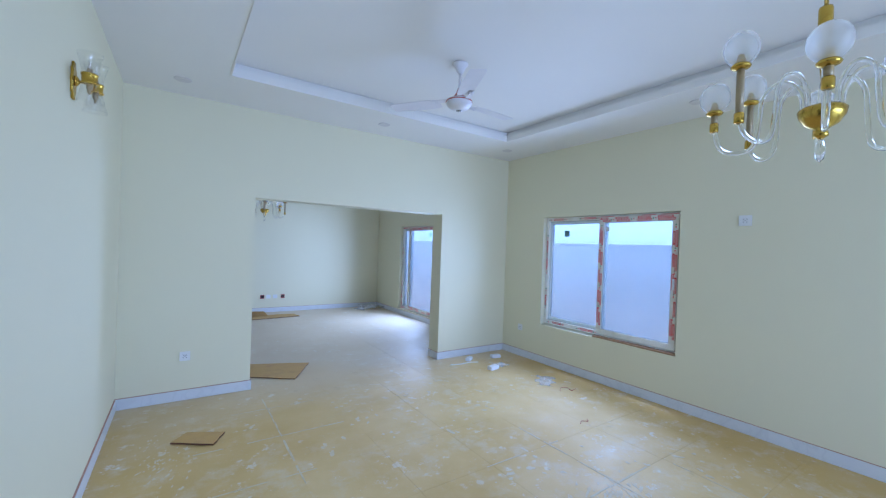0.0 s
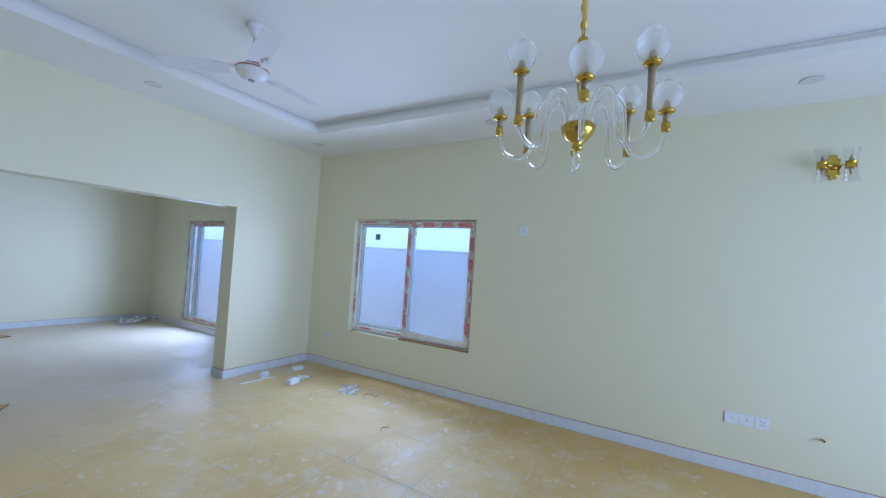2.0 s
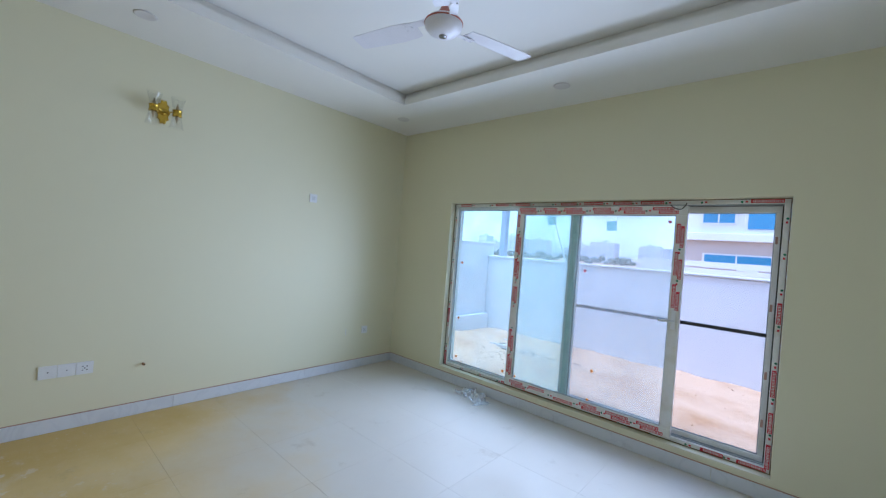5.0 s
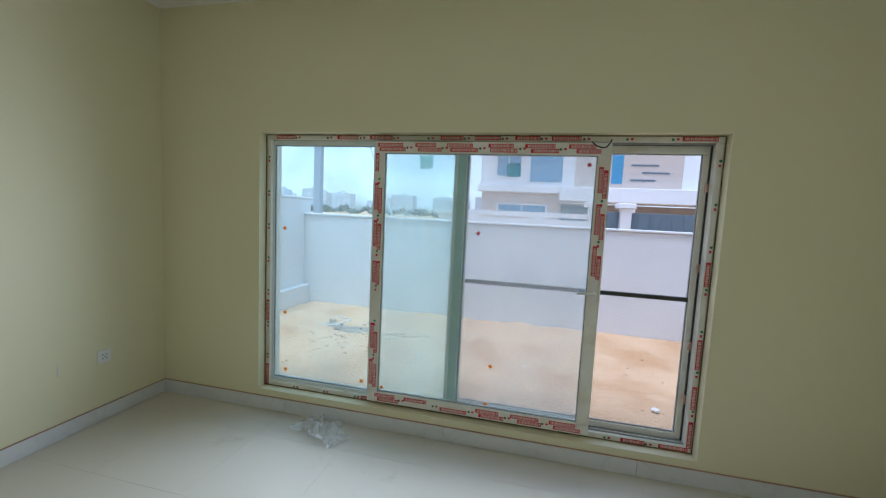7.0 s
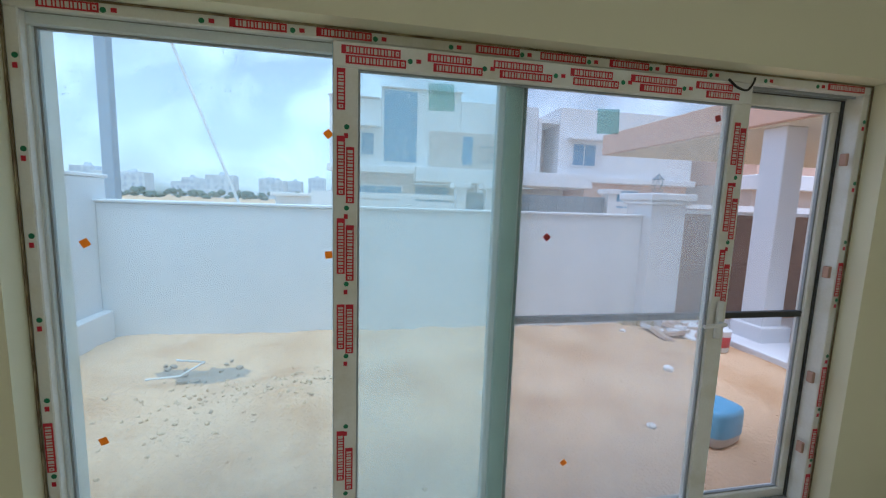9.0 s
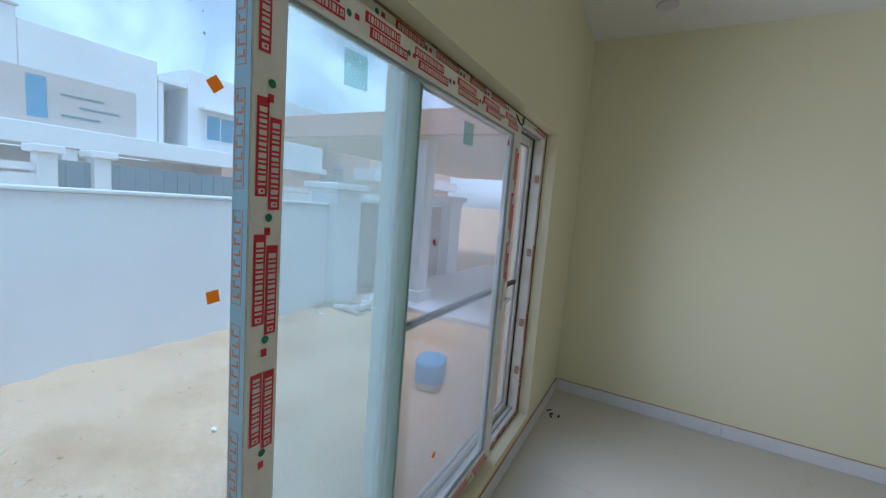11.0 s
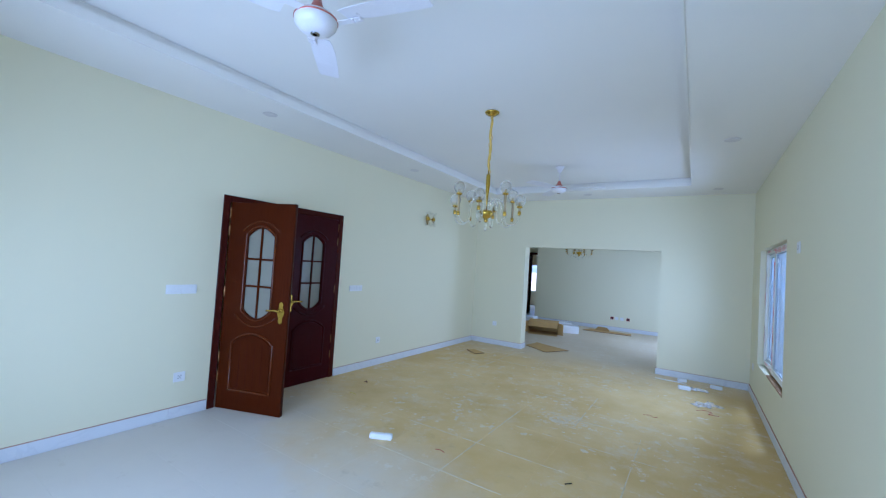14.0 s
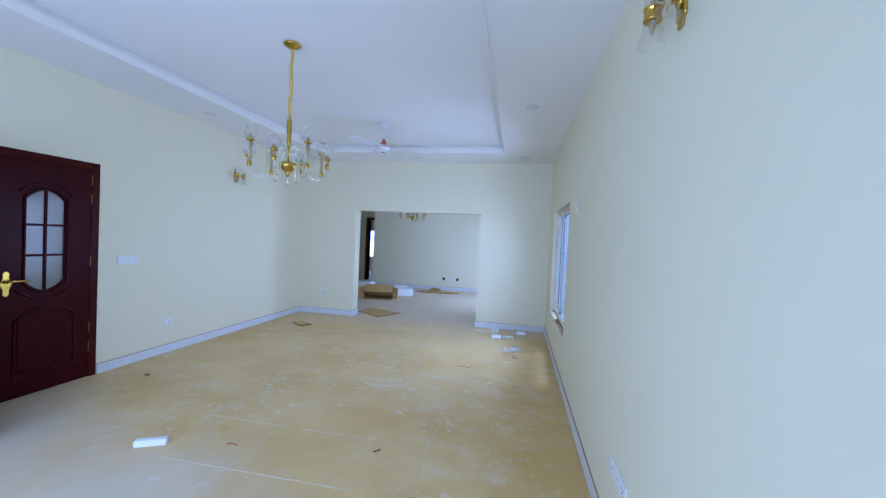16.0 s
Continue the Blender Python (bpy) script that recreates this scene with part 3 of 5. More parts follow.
def sash(unit, name, x0, x1, z0, z1, y0, y1, face, glass, material, rail_w=None, film="", label=""):
    """A sash: four members with mitred look, gasket and pane; y1 is its face to the room."""
    fr = rail_w or face
    bm = bmesh.new()
    B(bm, x0, x1, y0, y1, z0, z0 + fr, bevel=0.004)
    B(bm, x0, x1, y0, y1, z1 - fr, z1, bevel=0.004)
    B(bm, x0, x0 + face, y0 + 0.0006, y1 - 0.0006, z0 + fr, z1 - fr, bevel=0.003)
    B(bm, x1 - face, x1, y0 + 0.0006, y1 - 0.0006, z0 + fr, z1 - fr, bevel=0.003)
    s = part(name, bm, material, unit, label)
    g = bmesh.new()
    ym = y1 - 0.012
    for a in ((x0 + face, x1 - face, z0 + fr, z0 + fr + 0.006), (x0 + face, x1 - face, z1 - fr - 0.006, z1 - fr)):
        B(g, a[0], a[1], ym - 0.012, ym, a[2], a[3])
    for a in ((x0 + face, x0 + face + 0.006), (x1 - face - 0.006, x1 - face)):
        B(g, a[0], a[1], ym - 0.012, ym, z0 + fr + 0.006, z1 - fr - 0.006)
    part("gasket", g, M_GASKET, s)
    yc = (y0 + y1) / 2
    p = part("pane", box(x0 + face - 0.004, x1 - face + 0.004, yc - 0.0025, yc + 0.0025, z0 + fr - 0.004, z1 - fr + 0.004), glass, s)
    p.visible_shadow = False
    if "b" in film:
        print_film(s, 'x', x0 + 0.01, x1 - 0.01, z0 + fr / 2, y1, 1)
    if "t" in film:
        print_film(s, 'x', x0 + 0.01, x1 - 0.01, z1 - fr / 2, y1, 1)
    if "l" in film:
        print_film(s, 'z', z0 + fr, z1 - fr, x0 + face / 2, y1, 1)
    if "r" in film:
        print_film(s, 'z', z0 + fr, z1 - fr, x1 - face / 2, y1, 1)
    if "h" in film:
        print_film(s, 'z', z0 + (z1 - z0) * 0.53, z1 - fr, x0 + face / 2, y1, 1)
    return s, yc


def outer_frame(unit, x0, x1, z0, z1, y0, y1, face, film=True, rows=2):
    bm = bmesh.new()
    B(bm, x0, x1, y0, y1, z0, z0 + face, bevel=0.003)
    B(bm, x0, x1, y0, y1, z1 - face, z1, bevel=0.003)
    B(bm, x0, x0 + face, y0 + 0.0006, y1 - 0.0006, z0 + face, z1 - face, bevel=0.003)
    B(bm, x1 - face, x1, y0 + 0.0006, y1 - 0.0006, z0 + face, z1 - face, bevel=0.003)
    fr = part("window_frame", bm, M_PVC, unit)
    # guide rails, dark grooves
    g = bmesh.new()
    for yy in (y0 + 0.03, (y0 + y1) / 2, y1 - 0.03):
        B(g, x0 + face, x1 - face, yy - 0.004, yy + 0.004, z0 + face, z0 + face + 0.008)
        B(g, x0 + face, x1 - face, yy - 0.004, yy + 0.004, z1 - face - 0.008, z1 - face)
    part("guide_rail", g, M_GASKET, fr)
    if film:
        print_film(fr, 'x', x0, x1, z0 + face / 2, y1, 1, rows)
        print_film(fr, 'x', x0, x1, z1 - face / 2, y1, 1, rows)
        print_film(fr, 'z', z0, z1, x0 + face / 2, y1, 1, rows)
        print_film(fr, 'z', z0, z1, x1 - face / 2, y1, 1, rows)
    return fr


def sticker(parent, name, material, x, z, y, size, turn=0.0):
    bm = box(-size / 2, size / 2, -0.0006, 0.0006, -size / 2, size / 2)
    bmesh.ops.transform(bm, matrix=Matrix.Translation((x, y, z)) @ Matrix.Rotation(radians(turn), 4, 'Y'), verts=bm.verts)
    return part(name, bm, material, parent)


# three-panel sliding door to the yard
slider = tagged(new("window_sliding_door"), "white plastic sliding glass door with red-printed film, partly open", "sliding door", kind="structure")
outer_frame(slider, 0.885, 3.837, 0.152, 2.035, -0.20, -0.075, 0.035, rows=1)
leaf, yl = sash(slider, "sliding_leaf", 1.482, 2.982, 0.172, 1.988, -0.092, -0.042, 0.075, M_GLASS_L, M_PVC, film="btrh", label="sliding leaf covered in red-printed film")
fixed, yf = sash(slider, "fixed_sash", 2.335, 3.826, 0.175, 2.0, -0.138, -0.100, 0.034, M_GLASS_F, M_PVC_IN)
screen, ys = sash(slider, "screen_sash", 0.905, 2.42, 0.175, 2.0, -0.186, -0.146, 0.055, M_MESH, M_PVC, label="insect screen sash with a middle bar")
part("middle_bar", box(0.96, 2.365, -0.178, -0.154, 1.060, 1.086, bevel=0.002), M_SEAL, screen)
part("interlock", box(2.3505, 2.414, -0.141, -0.097, 0.21, 1.965, bevel=0.006), M_TEAL, fixed, "teal-tinted interlock stile")
part("interlock_lip", box(2.4145, 2.438, -0.138, -0.101, 0.21, 1.965, bevel=0.004), M_PVC_IN, fixed)
part("brush_seal", box(2.3385, 2.350, -0.136, -0.098, 0.21, 1.965), M_SEALG, fixed, "dark green brush seal")
bm = box(1.505, 1.535, -0.042, -0.030, 1.02, 1.17, bevel=0.004)
h = part("handle_plate", bm, M_WHITE, leaf)
part("edge_film", box(2.9822, 2.9832, -0.090, -0.044, 0.18, 1.98), M_BFILM, leaf, "pale blue protective film")
bm = bmesh.new()
z = 0.22
while z < 1.85:
    for c0, c1, d0, d1 in ((-0.086, -0.0845, z, z + 0.18), (-0.0585, -0.057, z, z + 0.18), (-0.0845, -0.0585, z, z + 0.0015), (-0.0845, -0.0585, z + 0.1785, z + 0.18)):
        B(bm, 2.9833, 2.9837, c0, c1, d0, d1)
    for k in range(8):
        c = z + 0.012 + 0.0205 * k
        B(bm, 2.9833, 2.9837, -0.081, -0.062, c, c + 0.0042)
        B(bm, 2.9833, 2.9837, -0.081 if k % 2 else -0.066, -0.077 if k % 2 else -0.062, c + 0.0042, c + 0.0135)
    z += 0.22
part("edge_film_print", bm, M_OPRINT, leaf)
part("lever", tube(bmesh.new(), spline([(1.52, -0.03, 1.085), (1.52, -0.005, 1.085), (1.545, 0.0, 1.085), (1.62, 0.002, 1.082)], 4), 0.008), M_WHITE, h)
for x, z, n, m, s, r in ((2.047, 1.818, "square_sticker", M_STICK, 0.085, 2), (2.25, 1.406, "dot_sticker", M_REDTAG, 0.022, 45), (1.60, 1.86, "dot_sticker", M_REDTAG, 0.022, 20),
                         (2.12, 0.53, "dot_sticker", M_ORANGE, 0.022, 40), (2.88, 0.275, "corner_sticker", M_ORANGE, 0.02, 5), (2.14, 0.27, "corner_sticker", M_ORANGE, 0.022, 0)):
    sticker(leaf, n, m, x, z, yl + 0.004, s, r)
for x, z, r in ((3.003, 1.724, 40), (3.002, 1.330, 8), (3.71, 1.36, 30), (3.70, 0.72, 20), (3.69, 0.275, 0), (3.06, 0.27, 10)):
    sticker(fixed, "corner_sticker", M_ORANGE, x, z, yf + 0.004, 0.024, r)
# grimy sealant round the frame, and dark strips for the shaded track gaps beside the insect screen
gl = bmesh.new()
for a in ((0.8805, 3.8415, 0.1505, 0.1575), (0.8805, 3.8415, 2.030, 2.0365), (0.8805, 0.8865, 0.1575, 2.030), (3.8355, 3.8415, 0.1575, 2.030)):
    B(gl, a[0], a[1], -0.0745, -0.0685, a[2], a[3], bevel=0.002)
part("sealant_line", gl, M_GRIME, slider, "brown grimy sealant")
for a in ((0.9205, 0.929, 0.19, 2.0), (0.9295, 1.48, 1.990, 2.0)):
    part("track_shadow_gap", box(a[0], a[1], -0.1455, -0.136, a[2], a[3]), M_SEAL, slider, "dark brown track strip with the gap's shade in its colour")
part("wire_loop", tube(bmesh.new(), spline([(1.60, -0.036, 1.992), (1.565, -0.030, 1.965), (1.525, -0.028, 1.958), (1.498, -0.032, 1.985), (1.49, -0.034, 2.006)], 5), 0.004, 6), M_BLACK, leaf, "dark wire loop")
sticker(fixed, "square_sticker", M_STICK, 2.635, 1.866, yf + 0.004, 0.088, 3)
# dried splashes on the upper panes
rnd = random.Random(21)
for pane_of, yy, x0, x1, z0, z1, n in ((fixed, yf + 0.0032, 3.02, 3.55, 1.78, 1.96, 230), (fixed, yf + 0.0032, 3.68, 3.77, 1.50, 1.86, 70), (leaf, yl + 0.0032, 2.60, 2.89, 1.70, 1.90, 150), (leaf, yl + 0.0032, 1.57, 1.64, 1.60, 1.84, 50)):
    bm = bmesh.new()
    for i in range(n):
        t = rnd.random() ** 1.7
        x, z, r = rnd.uniform(x0, x1), z1 - (z1 - z0) * t, rnd.uniform(0.0004, 0.0014)
        ph, st = rnd.uniform(0, 6.28), rnd.uniform(0.8, 2.6)
        bm.faces.new([bm.verts.new((x + r * math.cos(q) * rnd.uniform(0.6, 1.2), yy, z + st * r * math.sin(q + 0.2 * math.sin(ph)))) for q in [math.pi * k / 3 for k in range(6)]])
    part("dried_splashes", bm, M_SPLASH, pane_of)
# hinge keeps on the open side of the frame
for z in (0.45, 0.78, 1.25, 1.72):
    part("keeper", box(0.94, 0.955, -0.105, -0.078, z, z + 0.05, bevel=0.003), M_ADHES, slider)

# sliding window in the long wall: built along x, turned to face west
win = tagged(new("window_east"), "white plastic sliding window with red-printed film on its frame", "window", kind="structure")
win.matrix_basis = Matrix(((0, -1, 0, W), (1, 0, 0, 0), (0, 0, 1, 0), (0, 0, 0, 1)))
outer_frame(win, 5.553, 7.347, 0.555, 2.017, -0.18, -0.06, 0.05, rows=1)
s1, y1_ = sash(win, "sliding_sash", 5.575, 6.50, 0.572, 1.995, -0.082, -0.035, 0.065, M_GLASS_W, M_PVC, film="tlr", label="sliding sash covered in red-printed film")
s2, y2_ = sash(win, "fixed_sash", 6.43, 7.31, 0.60, 1.975, -0.128, -0.09, 0.045, M_GLASS_W, M_PVC_IN)
part("packing_strip", box(5.56, 6.52, -0.06, 0.004, 0.532, 0.553, bevel=0.002), M_TIMBER, win, "raw timber packing strip")
part("catch", box(5.60, 5.62, -0.035, -0.02, 1.20, 1.32, bevel=0.004), M_WHITE, s1)
sticker(s2, "square_sticker", M_WTAG, 7.03, 1.80, y2_ + 0.004, 0.08)
sticker(s1, "square_sticker", M_WHITE, 6.40, 1.85, y1_ + 0.004, 0.05)

# sliding door of the second room
win2 = tagged(new("window_second_room"), "white plastic glazed door unit with red-printed film", "window", kind="structure")
win2.matrix_basis = Matrix(((0, -1, 0, W), (1, 0, 0, 0), (0, 0, 1, 0), (0, 0, 0, 1)))
outer_frame(win2, 10.173, 11.597, 0.122, 1.987, -0.18, -0.06, 0.055, rows=1)
s3, y3_ = sash(win2, "sliding_sash", 10.20, 11.28, 0.15, 1.965, -0.085, -0.04, 0.07, M_GLASS_W, M_PVC, film="tbl")
s4, y4_ = sash(win2, "fixed_sash", 11.20, 11.56, 0.175, 1.94, -0.13, -0.092, 0.045, M_GLASS_W, M_PVC_IN)
sticker(s3, "square_sticker", M_STICK, 10.42, 1.80, y3_ + 0.004, 0.08)
part("handle", box(10.215, 10.235, -0.04, -0.02, 0.95, 1.10, bevel=0.004), M_WHITE, s3)

# ---- double door ----


def arch(x0, x1, z0, z1, rise_top, rise_bot, n=10):
    """A closed loop: upright sides, bowed top and bottom."""
    pts = []
    for i in range(n + 1):
        t = i / n
        pts.append((x0 + (x1 - x0) * t, z0 - rise_bot * 4 * t * (1 - t) + 0))
    for i in range(n + 1):
        t = i / n
        pts.append((x1 - (x1 - x0) * t, z1 + rise_top * 4 * t * (1 - t)))
    return pts


def door_leaf(name, m, wood, label, sign):
    """A panelled leaf in the plane x-z, hinge at x = 0; six-light bowed glazing above a bowed raised panel."""
    w, h, th = 0.725, 2.055, 0.042
    d = root(name, m, label, "door", "double door leaves")
    loop = arch(0.222, 0.522, 0.995, 1.72, 0.085, 0.085)
    body = part("leaf", flat("leaf", [[(0, 0), (w, 0), (w, h), (0, h)], loop], th, 0.002), wood, d)
    part("pane", box(0.212, 0.532, th / 2 - 0.003, th / 2 + 0.003, 0.90, 1.83), M_DGLASS, body, "obscured grey glass")
    bars = bmesh.new()
    B(bars, 0.361, 0.383, 0.006, th - 0.006, 0.912, 1.803, bevel=0.003)
    for z in (1.215, 1.485):
        B(bars, 0.222, 0.522, 0.008, th - 0.008, z, z + 0.02, bevel=0.003)
    part("glazing_bar", bars, wood, body)
    for y, s in ((0.0, -1), (th, 1)):
        mo = bmesh.new()
        for lp in (arch(0.206, 0.538, 0.980, 1.735, 0.09, 0.092, 14),):
            tube(mo, [(x, y, z) for x, z in lp + lp[:2]], 0.011, 8)
        top = [(0.165 + 0.414 * i / 12, y, 1.775 + 0.10 * 4 * (i / 12) * (1 - i / 12)) for i in range(13)]
        tube(mo, top, 0.009, 8)
        bot = [(0.145 + 0.454 * i / 12, y, 0.935 - 0.105 * 4 * (i / 12) * (1 - i / 12)) for i in range(13)]
        tube(mo, bot, 0.010, 8)
        part("moulding", mo, M_MOULD_LIT if wood is M_DOOR else wood, body, smooth=True)
        lp = arch(0.13, 0.595, 0.19, 0.66, 0.10, 0.0, 14)
        pm = bmesh.new()
        tube(pm, [(x, y, z) for x, z in lp + lp[:2]], 0.012, 8)
        part("panel_moulding", pm, M_MOULD_LIT if wood is M_DOOR else wood, body, smooth=True)
        pl = flat("panel", [arch(0.155, 0.57, 0.215, 0.65, 0.09, 0.0, 14)], 0.012, 0.004)
        bmesh.ops.transform(pl, matrix=Matrix.Translation((0, y - 0.006, 0)), verts=pl.verts)
        part("raised_panel", pl, wood, body)
        gr = bmesh.new()
        for k in range(1, 5):
            x = 0.155 + 0.415 * k / 5
            B(gr, x - 0.002, x + 0.002, y + s * 0.0055, y + s * 0.0070, 0.225, 0.66)
        part("panel_groove", gr, M_DOOR_D, body)
        # ornate brass plate and lever
        ph = part("handle_plate", flat("plate", [[(0.655 + 0.030 * f * math.cos(a), 0.99 + 0.105 * math.sin(a)) for a, f in ((math.pi * 2 * i / 24, 1 + 0.30 * math.cos(6 * math.pi * 2 * i / 24)) for i in range(24))]], 0.006, 0.0015), M_GOLD, body)
        ph.location.y = y if s > 0 else y - 0.006
        lv = bmesh.new()
        tube(lv, spline([(0.655, y + s * 0.004, 1.01), (0.655, y + s * 0.05, 1.01), (0.62, y + s * 0.058, 1.015), (0.53, y + s * 0.055, 1.01)], 6), 0.009, 8)
        lathe(lv, [(0.016, 0), (0.018, 0.008), (0.010, 0.012)], 12, (0.655, y + s * 0.004, 1.01), Matrix.Rotation(radians(-90 * s), 3, 'X'))
        part("lever_handle", lv, M_GOLD, body, smooth=True)
    for z in (0.25, 0.45, 1.10, 1.72, 1.90):
        part("hinge", tube(bmesh.new(), [(-0.004, th / 2 + 0.018 * sign, z), (-0.004, th / 2 + 0.018 * sign, z + 0.10)], 0.008, 8), M_HINGE, body)
    part("lock_face", box(w, w + 0.0015, 0.01, th - 0.01, 0.86, 1.08), M_GOLD, body)
    return d


bm = bmesh.new()
B(bm, -0.13, 0.012, 2.754, 2.822, 0, 2.13, bevel=0.004)
B(bm, -0.13, 0.012, 4.271, 4.339, 0, 2.13, bevel=0.004)
B(bm, -0.129, 0.011, 2.822, 4.271, 2.064, 2.13, bevel=0.004)
tagged(finish("door_frame", bm, M_FRAME_D), "dark polished wooden frame of the double door", "door frame", kind="structure")
OPEN_TURN = 69.5
door_leaf("door_leaf", pose(0.014, 2.832, 0.006, 0, 0, 90 - OPEN_TURN), M_DOOR, "open red-brown panelled door leaf with six panes", -1)
door_leaf("door_leaf", pose(-0.040, 4.268, 0.006, 0, 0, -90), M_DOOR_D, "closed darker red-brown door leaf with six panes", 1)

# ---- lights and fans ----


def chandelier(name, m, label):
    """Chandelier: eight bent glass arms, alternately tall and low, with etched globes. Origin at the ceiling."""
    c = root(name, m, label, "chandelier", "brass and glass chandeliers")
    part("canopy", lathe(bmesh.new(), [(0.066, 0.0), (0.070, -0.006), (0.062, -0.016), (0.045, -0.020), (0.042, -0.03), (0.012, -0.036)], 28), M_GOLD, c, smooth=True)
    ch = bmesh.new()
    for i in range(17):
        a = (i % 2) * math.pi / 2
        z = -0.05 - i * 0.033
        wob = 0.006 * math.sin(i * 1.3)
        tube(ch, [(wob + 0.011 * math.cos(t) * math.cos(a), 0.011 * math.cos(t) * math.sin(a), z + 0.021 * math.sin(t)) for t in [k * math.pi / 5 for k in range(11)]], 0.0036, 6, False)
    part("chain", ch, M_CHAIN, c, smooth=True)
    part("chain_sleeve", tube(bmesh.new(), [(0.006 * math.sin(i * 0.9), 0.004 * math.cos(i * 0.7), -0.04 - i * 0.035) for i in range(16)], 0.011, 8), M_CHAIN, c, smooth=True)
    part("stem", lathe(bmesh.new(), [(0.006, -0.57), (0.006, -0.60), (0.018, -0.602), (0.020, -0.61), (0.020, -0.70), (0.012, -0.80), (0.007, -0.85), (0.006, -0.945)], 20), M_GOLD, c, smooth=True)
    part("hub", lathe(bmesh.new(), [(0.012, -0.943), (0.056, -0.948), (0.066, -0.958), (0.062, -0.980), (0.044, -1.008), (0.016, -1.026), (0.020, -1.036), (0.020, -1.048), (0.006, -1.058)], 24), M_GOLD, c, smooth=True)
    part("glass_drop", lathe(bmesh.new(), [(0.004, -1.058), (0.011, -1.070), (0.015, -1.098), (0.010, -1.128), (0.002, -1.138)], 12), M_CLEAR, c, smooth=True)
    for k in range(8):
        tall = k % 2 == 0
        a = 2 * math.pi * k / 8 + 0.25 + math.pi / 4
        r1 = 0.30 if tall else 0.31
        low = -1.080 if tall else -1.078
        zc = -1.010 if tall else -0.975
        rot = Matrix.Rotation(a, 3, 'Z')
        pts = [rot @ p for p in spline([(0.050, 0, -0.952), (0.056, 0, -0.895), (0.088, 0, -0.842), (0.132, 0, -0.845), (0.162, 0, -0.89), (0.170, 0, -0.97), (0.185, 0, low + 0.022), (0.232, 0, low), (r1 - 0.022, 0, low + 0.026), (r1, 0, zc)], 7)]
        arm = part("glass_arm", tube(bmesh.new(), pts, 0.008, 10), M_CLEAR, c, smooth=True)
        p = rot @ Vector((r1, 0, 0))
        top = zc + (0.178 if tall else 0.06)
        part("collar", lathe(bmesh.new(), [(0.014, zc - 0.01), (0.0155, zc - 0.006), (0.0155, zc + 0.022), (0.013, zc + 0.026)], 14, (p.x, p.y, 0)), M_GOLD, arm, smooth=True)
        part("candle_tube", lathe(bmesh.new(), [(0.012, zc + 0.02), (0.012, top)], 14, (p.x, p.y, 0)), M_SLEEVE, arm, smooth=True)
        part("cup", lathe(bmesh.new(), [(0.010, top - 0.006), (0.026, top), (0.030, top + 0.006), (0.024, top + 0.014), (0.014, top + 0.02), (0.010, top + 0.045), (0.003, top + 0.05)], 18, (p.x, p.y, 0)), M_GOLD, arm, smooth=True)
        g = bmesh.new()
        prof = []
        for i in range(11):
            th = math.pi * (0.10 + 0.90 * i / 10)
            prof.append((0.053 * math.sin(th), top + 0.010 + 0.056 - 0.058 * math.cos(th)))
        lathe(g, prof + [(r * 0.955, z - 0.0025) for r, z in reversed(prof)], 22, (p.x, p.y, 0))
        gl = part("globe", g, M_FROST, arm, smooth=True)
        gl.visible_shadow = False
    return c


chandelier("chandelier", pose(2.31, 3.99, TRAY_Z - 0.001), "brass chandelier with bent glass arms and etched globes")
chandelier("chandelier", pose(1.60, 10.38, 3.02, 0, 0, 20), "brass and glass chandelier in the second room")


